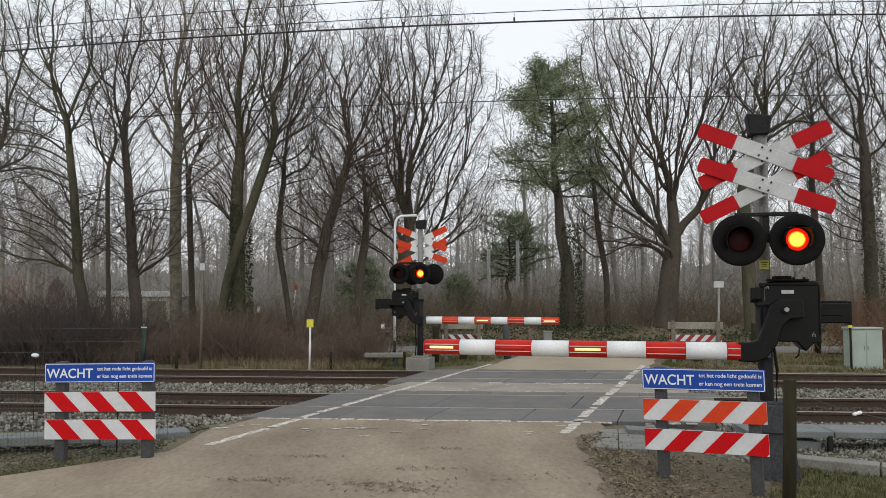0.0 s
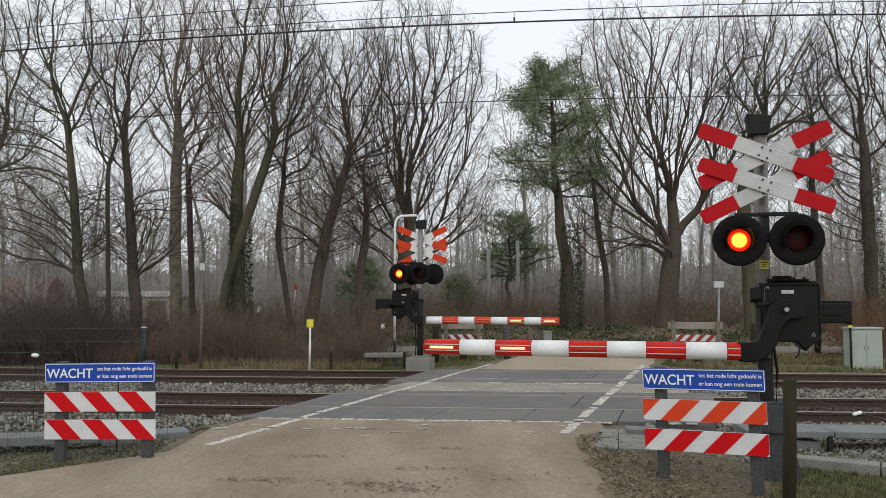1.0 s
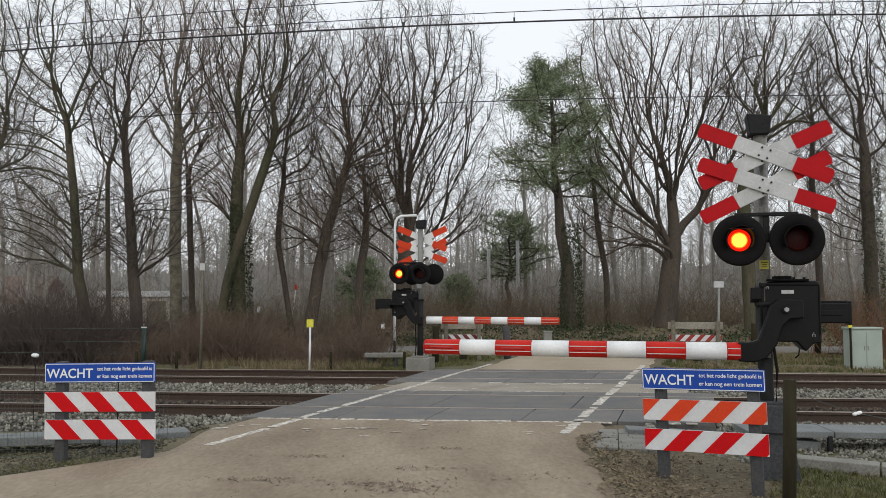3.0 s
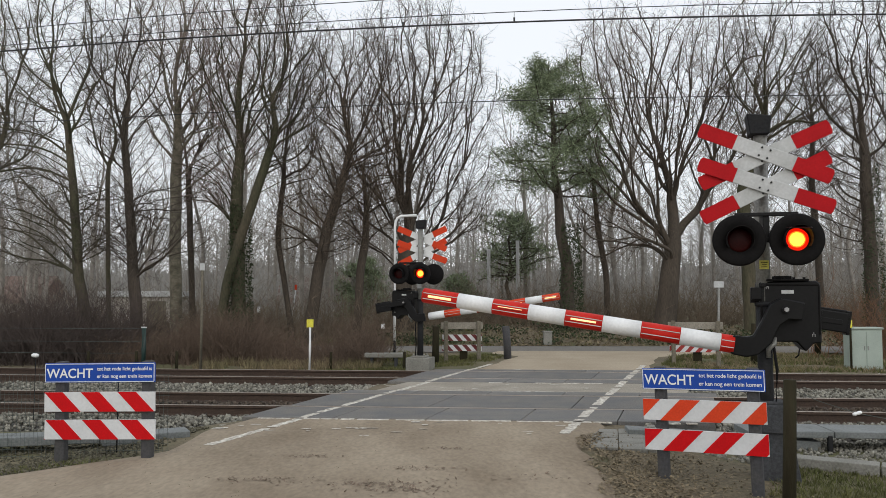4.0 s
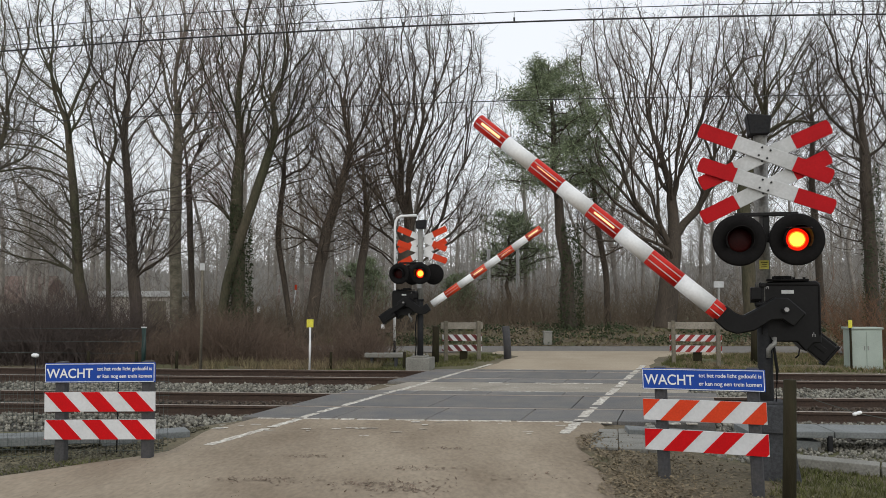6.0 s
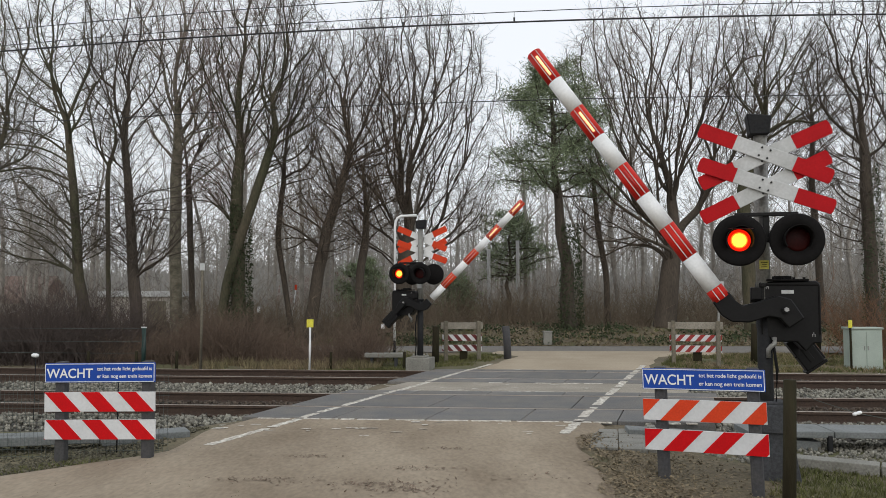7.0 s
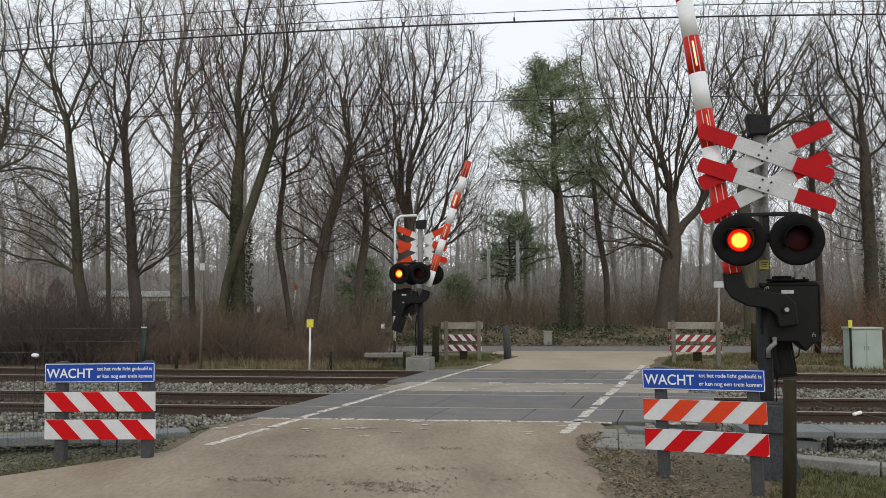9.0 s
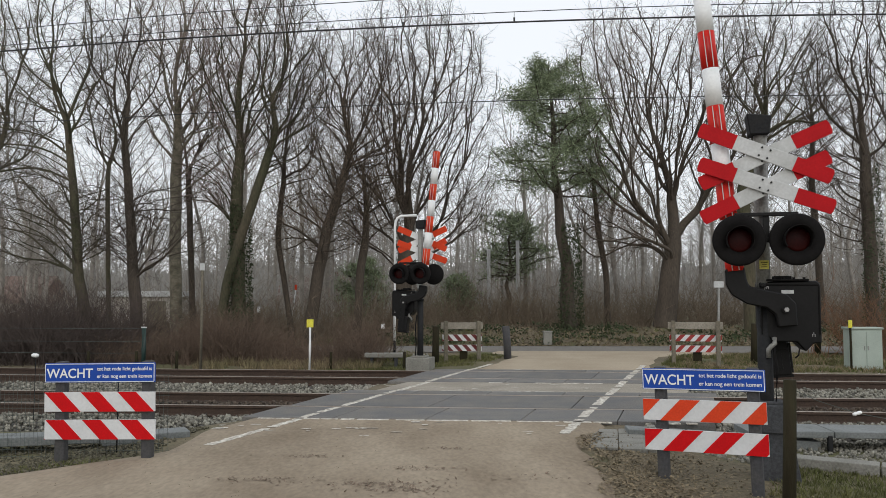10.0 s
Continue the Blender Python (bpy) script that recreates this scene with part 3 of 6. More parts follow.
def crossing_signal(foot, turn, face, lamp_x, label, red, white, pivot):
    """face -1: the mast's y- side is seen; +1: its y+ side."""
    ob = thing("crossing_signal", pose(*foot, 0, 0, turn))
    tagged(ob, label, "crossing signal", "signals of the level crossing")
    bm = bmesh.new()
    tube(bm, (0, 0, 1.55), (0, 0, 3.32), 0.066, 0.062, seg=18)
    part("mast", bm, STEEL, ob, "grey steel mast")
    bm = bmesh.new()
    tube(bm, (0, 0, 0.0), (0, 0, 1.62), 0.072, 0.068, seg=18)
    tube(bm, (0, 0, 1.60), (0, 0, 1.64), 0.085, seg=18)
    part("mast_foot", bm, DARK_STEEL, ob, "dark lower mast")
    bm = bmesh.new()
    if face < 0:
        box(bm, 0.03, 0.0, 0.54, 0.34, 0.34, 0.26, 0.012)
        box(bm, 0.03, 0.0, 0.685, 0.25, 0.25, 0.03, 0.008)
        prism(bm, [(-0.14, -0.15), (0.30, -0.15), (0.20, 0.42), (-0.10, 0.42)], 0.26, bevel=0.01)
    else:
        box(bm, 0.0, 0.0, 0.10, 0.56, 0.50, 0.42, 0.02)
        box(bm, 0.0, 0.0, 0.33, 0.34, 0.34, 0.04, 0.01)
        for a in (-0.12, 0.12):
            for b in (-0.12, 0.12):
                tube(bm, (a, b, 0.33), (a, b, 0.40), 0.018, seg=6)
    part("base", bm, DARK_CONCRETE if face < 0 else CONCRETE, ob, "grey concrete base")
    bm = bmesh.new()
    prism(bm, [(-0.10, 3.26), (0.08, 3.26), (0.10, 3.44), (-0.13, 3.47)], 0.20, bevel=0.01)
    tube(bm, (0.0, 0, 3.19), (0.0, 0, 3.27), 0.06, seg=14)
    part("bell", bm, DARK_STEEL, ob, "dark bell housing")
    for z in (3.04, 2.735):
        front = -0.285 if face < 0 else -0.125
        high = z > 2.9
        blade(ob, front, z, (23.5 if high else 21.0) * -face, red, white)
        blade(ob, front + 0.03 * -face, z - 0.02, (-23.5 if high else -26.0) * -face, red, white)
    bm = bmesh.new()
    for z in (3.04, 2.735):
        box(bm, 0, -0.155 if face < 0 else -0.08, z, 0.11, 0.19 if face < 0 else 0.06, 0.09, 0.006)
    part("bracket", bm, STEEL, ob)
    bm = bmesh.new()
    box(bm, lamp_x, face * 0.28, 2.46, 0.56, 0.05, 0.035, 0.006)
    box(bm, lamp_x, face * 0.275, 2.22, 0.50, 0.05, 0.05, 0.006)
    box(bm, lamp_x * 0.5, face * 0.17, 2.34, 0.06 + abs(lamp_x), 0.22, 0.28, 0.006)
    part("lamp_bar", bm, BLACK, ob)
    flaps = []
    for s in (-1, 1):
        flaps.append(signal_lamp(ob, lamp_x + s * 0.25, face * 0.37, 2.215, 0 if face < 0 else 180))
    if face < 0:
        bm = bmesh.new()
        box(bm, 0, -0.081, 1.995, 0.085, 0.008, 0.085, 0.002)
        part("sticker", bm, YELLOW_STICKER, ob, "yellow sticker")
        bm = bmesh.new()
        for i, w in enumerate((0.06, 0.045, 0.055)):
            box(bm, 0, -0.086, 2.015 - 0.02 * i, w, 0.003, 0.006)
        part("sticker_print", bm, BLACK, ob)
    else:
        for s in (-1, 1):
            bm = bmesh.new()
            lathe(bm, [(0.001, 0.03), (0.22, 0.022), (0.245, 0.0), (0.24, -0.015), (0.14, -0.05), (0.12, -0.16), (0.001, -0.18)], pose(s * 0.255 + 0.01, -0.26, 2.215), seg=32)
            part("signal_lamp_back", bm, MATT_BLACK, ob, "black round lamp disc seen from behind")
        bm = bmesh.new()
        box(bm, 0, 0.081, 1.95, 0.10, 0.01, 0.13, 0.003)
        part("number_plate", bm, GREY_WHITE, ob)
    # drive unit
    dx = pivot[0] + 0.06
    bm = bmesh.new()
    prism(bm, [(dx - 0.27, 1.83), (dx - 0.27, 1.38), (dx - 0.16, 1.26), (dx + 0.05, 1.26), (dx + 0.13, 1.17), (dx + 0.20, 1.25), (dx + 0.27, 1.25), (dx + 0.27, 1.81), (dx + 0.24, 1.84)], 0.34, Matrix.Translation((0, -face * 0.105, 0)), bevel=0.012)
    drive = part("drive_unit", bm, BLACK, ob, "black barrier drive housing")
    bm = bmesh.new()
    box(bm, dx - 0.02, -face * 0.06, 1.848, 0.38, 0.30, 0.02, 0.006)
    box(bm, dx - 0.05, -face * 0.06, 1.872, 0.16, 0.14, 0.035, 0.008)
    for k in range(4):
        tube(bm, (dx - 0.14 + 0.09 * k, face * 0.05, 1.855), (dx - 0.14 + 0.09 * k, face * 0.05, 1.875), 0.014, seg=6)
    part("drive_lid", bm, MATT_BLACK, drive)
    bm = bmesh.new()
    box(bm, dx - 0.02, face * 0.068, 1.735, 0.11, 0.006, 0.034, 0.001)
    part("type_plate", bm, GREY_WHITE, drive, "white type plate")
    bm = bmesh.new()
    box(bm, dx - 0.30, face * 0.04, 1.72, 0.10, 0.10, 0.12, 0.01)
    box(bm, dx - 0.24, face * 0.10, 1.80, 0.045, 0.03, 0.035, 0.006)
    tube(bm, (dx - 0.35, face * 0.02, 1.66), (dx - 0.22, face * 0.02, 1.66), 0.03, seg=10)
    part("cable_gland", bm, BLACK, drive)
    bm = bmesh.new()
    bent_tube(bm, [(dx + 0.07, face * 0.08, 1.20), (dx + 0.06, face * 0.08, 1.14), (dx + 0.03, face * 0.08, 1.11)], 0.007, 6)
    bent_tube(bm, [(0.06, face * 0.08, 1.28), (0.09, face * 0.10, 1.0), (0.07, face * 0.10, 0.6), (0.09, face * 0.1, 0.3)], 0.014, 8)
    part("cable", bm, MATT_BLACK, drive)
    bm = bmesh.new()
    bent_tube(bm, [(dx - 0.15, face * 0.07, 1.30), (dx - 0.15, face * 0.09, 1.245), (dx - 0.18, face * 0.095, 1.22), (dx - 0.205, face * 0.09, 1.19), (dx - 0.205, face * 0.08, 1.11)], 0.024, 10)
    part("conduit_elbow", bm, STEEL, drive, "grey steel conduit elbow")
    bm = bmesh.new()
    for x, z in ((dx - 0.20, 1.78), (dx + 0.20, 1.33)):
        for a in (0, 120, 240):
            box(bm, x + 0.012 * math.cos(radians(a + 90)), face * 0.066, z + 0.012 * math.sin(radians(a + 90)), 0.006, 0.006, 0.026, 0.001, None)
    part("lock", bm, BOLT, drive, "small steel cover lock")
    bm = bmesh.new()
    for x in (dx - 0.255, dx + 0.255):
        box(bm, x, face * 0.068, 1.56, 0.014, 0.012, 0.46, 0.003)
    box(bm, dx, face * 0.068, 1.80, 0.50, 0.012, 0.014, 0.003)
    part("cover_rim", bm, MATT_BLACK, drive)
    boom, rollers = boom_part(ob, pivot, -1 if face > 0 else 1)
    return ob, boom, rollers, flaps


PALE_MAST = material("pale_concrete", (0.42, 0.42, 0.41), 0.85, second=(0.33, 0.33, 0.31), scale=2)
YELLOW_STICKER = material("yellow_sticker", (0.55, 0.50, 0.08), 0.6, second=(0.42, 0.40, 0.1), scale=20)
NEAR_FOOT = (3.10, 7.66, -0.13)
FAR_FOOT = (-0.52, 18.25, -0.12)
NEAR_PIVOT = (0.165, -0.145, 1.569)
FAR_PIVOT = (0.335, 0.145, 1.56)
near_signal, near_boom, near_rollers, near_flaps = crossing_signal(NEAR_FOOT, BOOM_TURN - 180, -1, 0.0, "grey mast with double warning cross, red flashing lights and barrier", CROSS_RED, GREY_WHITE, NEAR_PIVOT)
far_signal, far_boom, far_rollers, far_flaps = crossing_signal(FAR_FOOT, BOOM_TURN, 1, 0.15, "grey barrier mast with warning cross and lights beyond the tracks", FADED_RED, WHITE, FAR_PIVOT)


# ---- warning boards ----
def lettering(name, text, size, mat, parent, at, width, label=""):
    """Raised letters, scaled to a width."""
    cu = bpy.data.curves.new(name, "FONT")
    cu.body, cu.size, cu.extrude, cu.offset = text, size, 0.0015, size * 0.010
    tmp = new(name + "_source", cu)
    me = bpy.data.meshes.new_from_object(tmp.evaluated_get(bpy.context.evaluated_depsgraph_get()))
    bpy.data.objects.remove(tmp)
    xs = [v.co.x for v in me.vertices]
    k = width / (max(xs) - min(xs))
    x0 = min(xs)
    for v in me.vertices:
        v.co = Vector(((v.co.x - x0) * k, 0 - v.co.z, v.co.y))
    me.materials.clear()
    me.materials.append(mat)
    ob = new(name, me)
    ob.parent, ob.matrix_basis = parent, at
    if label:
        ob["label"] = label
    return ob


def stripe_panel(parent, cx, cz, w, h, lean, red, white, first=0.0, pitch=0.372, share=0.5, y=0.0):
    """A white panel with slanted red stripes, each stripe a thin plate."""
    bm = bmesh.new()
    box(bm, cx, y, cz, w, 0.02, h, 0.002)
    panel = part("striped_panel", bm, white, parent, "red and white striped panel")
    k = -2
    while first + k * pitch < w + 0.5:
        a = first + k * pitch
        b = a + pitch * share
        shift = lean * h
        quad = [(a, h), (b, h), (b + shift, 0), (a + shift, 0)]
        poly = clip_quad(quad, 0.0, w)
        k += 1
        if len(poly) < 3:
            continue
        bm = bmesh.new()
        prism(bm, [(cx - w / 2 + px, cz - h / 2 + pz) for px, pz in poly], 0.004, Matrix.Translation((0, y - 0.0115, 0)))
        part("red_stripe", bm, red, panel)
    return panel


def clip_quad(poly, lo, hi):
    for limit, keep in ((lo, 1), (hi, -1)):
        out = []
        for i, (x, z) in enumerate(poly):
            px, pz = poly[i - 1]
            a, b = keep * (px - limit) >= 0, keep * (x - limit) >= 0
            if a != b:
                t = (limit - px) / (x - px)
                out.append((limit, pz + t * (z - pz)))
            if b:
                out.append((x, z))
        poly = out
    return poly


def warning_board(foot, turn, lean, red_up, red_low, white, label, tops, first, posts, tilt=0.0, w=1.12):
    ob = thing("warning_board", pose(*foot, 0, tilt, turn))
    tagged(ob, label, "warning board", "warning boards beside the road")
    for x in posts:
        bm = bmesh.new()
        box(bm, x, 0.065, tops[0] / 2 + 0.01 - 0.15, 0.10, 0.09, tops[0] + 0.30, 0.010)
        part("post", bm, POST_GREY, ob, "dark grey post")
    bm = bmesh.new()
    box(bm, 0, 0, tops[0] - 0.097, w, 0.022, 0.19, 0.006)
    sign = part("blue_sign", bm, BLUE, ob, "blue sign with white lettering")
    bm = bmesh.new()
    for z in (tops[0] - 0.010, tops[0] - 0.184):
        box(bm, 0, -0.011, z, w - 0.02, 0.006, 0.006)
    for x in (-w / 2 + 0.008, w / 2 - 0.008):
        box(bm, x, -0.011, tops[0] - 0.097, 0.006, 0.006, 0.17)
    part("border", bm, WHITE, sign)
    lettering("sign_word", "WACHT", 0.13, WHITE, sign, pose(-w / 2 + 0.022, -0.0125, tops[0] - 0.145), 0.42 * w)
    lettering("sign_text", "tot het rode licht gedoofd is", 0.05, WHITE, sign, pose(-w / 2 + 0.478 * w, -0.0125, tops[0] - 0.075), 0.495 * w)
    lettering("sign_text", "er kan nog een trein komen", 0.05, WHITE, sign, pose(-w / 2 + 0.478 * w, -0.0125, tops[0] - 0.147), 0.495 * w)
    stripe_panel(ob, 0, tops[1] - 0.095, w, 0.19, lean, red_up, white, first, w / 3.01)
    stripe_panel(ob, 0.005, tops[2] - 0.095, w, 0.19, lean, red_low, white, first + 0.01, w / 3.01)
    return ob


POST_GREY = material("dark_post", (0.045, 0.045, 0.05), 0.8, second=(0.07, 0.066, 0.06), scale=6, fine=40, bump=0.2)
# beside the near approach
warning_board((-3.365, 7.85, -0.02), -4, 0.97, RED, RED, PANEL_WHITE, "blue warning sign over two bright striped panels on posts", (0.93, 0.645, 0.375), 0.0, (-0.42, 0.46), -0.8)
warning_board((2.335, 7.12, -0.12), -28, -0.97, FADED_RED, RED, PANEL_WHITE, "blue warning sign over a faded and a bright striped panel", (1.035, 0.755, 0.485), -0.02, (-0.38, 0.42), -1.5, 1.06)


def timber_frame_board(foot, turn, lean, red, label, half, top):
    """A timber trestle with two striped panels beyond the crossing, seen from the far approach's back."""
    ob = thing("striped_barrier", pose(*foot, 0, 0, turn))
    tagged(ob, label, "striped barrier", "striped barriers beyond the tracks")
    for x in (-half, half):
        bm = bmesh.new()
        box(bm, x, -0.05, top / 2 - 0.05, 0.095, 0.10, top + 0.1, 0.012)
        part("post", bm, GREY_WOOD, ob)
    bm = bmesh.new()
    box(bm, 0, 0.026, top - 0.12, 2 * half + 0.24, 0.05, 0.17, 0.008)
    part("top_rail", bm, PALE_WOOD, ob, "pale weathered top board")
    for z in (top - 0.42, top - 0.68):
        stripe_panel(ob, 0, z, 2 * half + 0.18, 0.16, lean, red, PANEL_WHITE, 0.03, 0.235, y=0.022)
        bm = bmesh.new()
        box(bm, 0, 0.058, z + 0.02, 2 * half + 0.10, 0.05, 0.11, 0.006)
        part("rail", bm, GREY_WOOD, ob)
    bm = bmesh.new()
    box(bm, 0.05, 0.115, 0.2, 0.2, 0.06, 0.4, 0.01)
    part("stump", bm, WOOD, ob)


PALE_WOOD = material("pale_timber", (0.29, 0.265, 0.22), 0.9, second=(0.20, 0.18, 0.14), scale=5, fine=25, bump=0.4)
MID_RED = material("mid_red_stripe", (0.32, 0.022, 0.018), 0.5)
DARK_RED = material("dark_red_stripe", (0.13, 0.012, 0.012), 0.5)
timber_frame_board((0.49, 20.30, -0.07), 6, 0.9, DARK_RED, "weathered timber frame with dark red and white striped panels", 0.42, 1.02)
timber_frame_board((6.13, 19.30, 0.01), -12, -0.9, MID_RED, "weathered timber frame with red and white striped panels by the grass", 0.52, 0.98)


def dark_post(name, foot, height, r, mat, label, lean=(0, 0), cap=None, square=False):
    ob = thing(name, pose(*foot))
    bm = bmesh.new()
    if square:
        box(bm, lean[0] / 2, lean[1] / 2, height / 2 - 0.05, 2 * r, 2 * r, height + 0.1, r * 0.15)
    else:
        bent_tube(bm, [(0, 0, -0.1), (lean[0] * 0.5 + r * 0.1, lean[1] * 0.5, height * 0.5), (lean[0], lean[1], height)], [r * 1.05, r, r * 0.97], 14)
    part("shaft", bm, mat, ob)
    if cap:
        bm = bmesh.new()
        box(bm, lean[0], lean[1], height + cap[1] / 2, cap[0], 0.03, cap[1], 0.005)
        part("plate", bm, cap[2], ob)
    tagged(ob, label, "post")
    return ob


# loose fittings on both sides
dark_post("timber_post", (2.40, 5.60, -0.01), 0.985, 0.045, WOOD, "mossy round timber post in the grass", (0.035, 0))
dark_post("marker_post", (-3.18, 19.00, -0.12), 0.96, 0.03, WHITE, "slim white post with a yellow plate", (0, 0), (0.16, 0.19, YELLOW))
dark_post("bollard", (1.70, 20.90, -0.06), 0.86, 0.10, POST_GREY, "dark timber bollard beside the sandy road", (-0.05, 0))
dark_post("bollard", (10.83, 23.00, 0.03), 0.85, 0.09, WOOD, "old timber bollard beside the grass", (0.02, 0))
dark_post("bollard", (-0.20, 20.00, -0.12), 0.95, 0.09, WOOD, "old timber bollard beside the trestle", (0.02, 0))
dark_post("bollard", (7.82, 20.00, -0.05), 0.95, 0.09, WOOD, "old timber bollard beside the trestle", (0.02, 0))
dark_post("fence_post", (-7.00, 18.60, -0.14), 0.98, 0.055, GREEN_POST, "green steel fence post with a pale cap", (0, 0), (0.13, 0.03, GREY_WHITE))
dark_post("utility_pole", (-5.75, 18.90, -0.12), 2.32, 0.034, GREY_WOOD, "thin grey pole with a small box on top", (0, 0), (0.12, 0.17, GREY_WHITE))
dark_post("sign_pole", (7.08, 20.50, -0.09), 1.90, 0.03, STEEL, "leaning thin pole with a small white plate", (0.06, 0), (0.26, 0.16, GREY_WHITE))


def gooseneck_pole():
    ob = thing("gooseneck_pole", pose(-1.28, 21.00, -0.13))
    bm = bmesh.new()
    pts = [(0, 0, 0), (0, 0, 0.55)]
    bent_tube(bm, pts, 0.035, 10)
    part("dark_foot", bm, BLACK, ob)
    bm = bmesh.new()
    pts = [(0, 0, 0.55), (0, 0, 1.6), (0, 0, 3.55), (0.02, 0, 3.70), (0.07, 0, 3.80), (0.16, 0, 3.85), (0.58, 0, 3.87)]
    bent_tube(bm, pts, 0.035, 10)
    part("pole", bm, WHITE, ob)
    tagged(ob, "white curved pole with a dark foot", "pole")


gooseneck_pole()


def low_bench(foot, w, d, h, label):
    ob = thing("concrete_bench", pose(*foot))
    bm = bmesh.new()
    box(bm, 0, 0, h, w, d, 0.10, 0.015)
    part("slab", bm, CONCRETE, ob)
    for s in (-1, 1):
        bm = bmesh.new()
        box(bm, s * (w / 2 - 0.18), 0, h / 2 - 0.06, 0.07, d * 0.7, h, 0.008)
        part("leg", bm, DARK_CONCRETE, ob)
    tagged(ob, label, "bench")


low_bench((-1.45, 19.60, -0.16), 0.95, 0.4, 0.30, "low grey concrete slab on two legs")


def cabinet():
    ob = thing("utility_cabinet", pose(10.13, 19.20, -0.20, 0, 0, -8))
    bm = bmesh.new()
    box(bm, 0, 0, 0.50, 0.74, 0.42, 1.0, 0.01)
    part("body", bm, PALE_GREEN, ob)
    bm = bmesh.new()
    box(bm, 0, 0, 1.015, 0.80, 0.48, 0.05, 0.012)
    part("roof", bm, PALE_GREEN, ob)
    for s in (-1, 1):
        bm = bmesh.new()
        box(bm, s * 0.18, -0.216, 0.50, 0.34, 0.014, 0.90, 0.004)
        door = part("door", bm, PALE_GREEN, ob)
        bm = bmesh.new()
        box(bm, s * 0.04, -0.23, 0.55, 0.02, 0.015, 0.10, 0.003)
        part("handle", bm, STEEL, door)
    tagged(ob, "pale green steel utility cabinet", "cabinet")
    dark_post("marker_stake", (9.74, 19.00, -0.17), 1.0, 0.03, WOOD, "thin stake with a yellow top", (0, 0), (0.09, 0.18, YELLOW))
    box_ob = thing("junction_box", pose(3.43, 26.10, -0.02))
    bm = bmesh.new()
    box(bm, 0, 0, 0.24, 0.28, 0.22, 0.42, 0.015)
    box(bm, 0, 0, 0.46, 0.32, 0.26, 0.04, 0.01)
    part("body", bm, CONCRETE, box_ob)
    bm = bmesh.new()
    box(bm, 0, 0, 0.02, 0.14, 0.14, 0.08)
    part("foot", bm, DARK_STEEL, box_ob)
    tagged(box_ob, "small grey junction box at the wood's edge", "junction box")


cabinet()


# ---- concrete edgings and cable duct ----
def cable_duct():
    """A long flat duct on short posts along the ballast, and a kerb below it."""
    ob = thing("cable_duct", pose(0, 0, 0))
    run = 6.67
    ob.matrix_basis = pose(3.77, 9.00, 0.02, 0, 0, TRACK_TURN)
    count = 7
    for i in range(count):
        bm = bmesh.new()
        box(bm, run * (i + 0.5) / count - 0.35, 0.25, 0.0, run / count - 0.01, 0.55, 0.07, 0.008)
        part("slab", bm, BLUE_GREY, ob)
    for i in range(5):
        bm = bmesh.new()
        box(bm, 0.55 + 0.85 * i, -0.02, -0.22, 0.05, 0.05, 0.42, 0.006)
        part("post", bm, DARK_STEEL, ob)
    tagged(ob, "flat grey concrete cable duct on short posts", "cable duct", kind="structure")
    kerb = thing("edging", pose(3.56, 8.20, -0.06, 0, 0, -30))
    for i in range(5):
        bm = bmesh.new()
        box(bm, 0.3 + i * 1.0, 0, -0.06, 0.985, 0.22, 0.12, 0.01)
        part("kerb_stone", bm, CONCRETE, kerb)
    tagged(kerb, "grey concrete edging along the grass", "edging", kind="structure")


BLUE_GREY = material("wet_grey_concrete", (0.18, 0.193, 0.193), 0.65, second=(0.125, 0.135, 0.13), scale=2.5, amount=0.8, fine=40, bump=0.15)
cable_duct()


def edging_west():
    """Sloping concrete slabs beside the crossing deck, to the west."""
    ob = thing("edging", pose(-2.91, 9.40, -0.03))
    m0 = pose(0, 0, 0, 0, 0, 28)
    for i in range(5):
        bm = bmesh.new()
        box(bm, -0.55 - 0.93 * i, 0.0, 0.0, 0.93, 0.34, 0.10, 0.01, m0 if i == 0 else pose(0, 0, 0, 0, 0, 14))
        part("kerb_stone", bm, BLUE_GREY, ob)
    tagged(ob, "grey concrete slabs beside the track bed", "edging", kind="structure")
    ob = thing("edging", pose(2.14, 9.35, -0.02))
    for i in range(3):
        bm = bmesh.new()
        box(bm, 0.35 + 0.72 * i, 0, -0.02, 0.70, 0.30, 0.16, 0.01, pose(0, 0, 0, 0, 3, -4.6))
        part("kerb_stone", bm, BLUE_GREY, ob)
    tagged(ob, "grey concrete slabs beside the crossing", "edging", kind="structure")


edging_west()


def paving_east():
    """Worn concrete tiles and two upright kerb stones where the deck's apron breaks off."""
    ob = thing("paving_edge", pose(1.72, 8.55, -0.012, 0, 0, -12))
    bm = bmesh.new()
    box(bm, 0, 0, -0.03, 0.292, 0.292, 0.06, 0.008)
    me = mesh_of(bm, CONCRETE, "tile")
    rng = random.Random(12)
    for i in range(2):
        for k in range(4):
            p = new("tile", me)
            p.parent = ob
            p.matrix_basis = pose(i * 0.30, k * 0.30, rng.uniform(-0.006, 0.006), rng.uniform(-1, 1), rng.uniform(-1.2, 1.2), rng.uniform(-1, 1))
    for x, y, h in ((0.50, 0.02, 0.07), (0.52, 0.75, 0.10), (0.50, 0.40, 0.05)):
        bm = bmesh.new()
        box(bm, x, y, h / 2 - 0.08, 0.09, 0.14, h + 0.16, 0.012)
        part("kerb_stone", bm, CONCRETE, ob)
    tagged(ob, "worn grey concrete tiles and kerb stones at the road's edge", "paving", kind="structure")


paving_east()


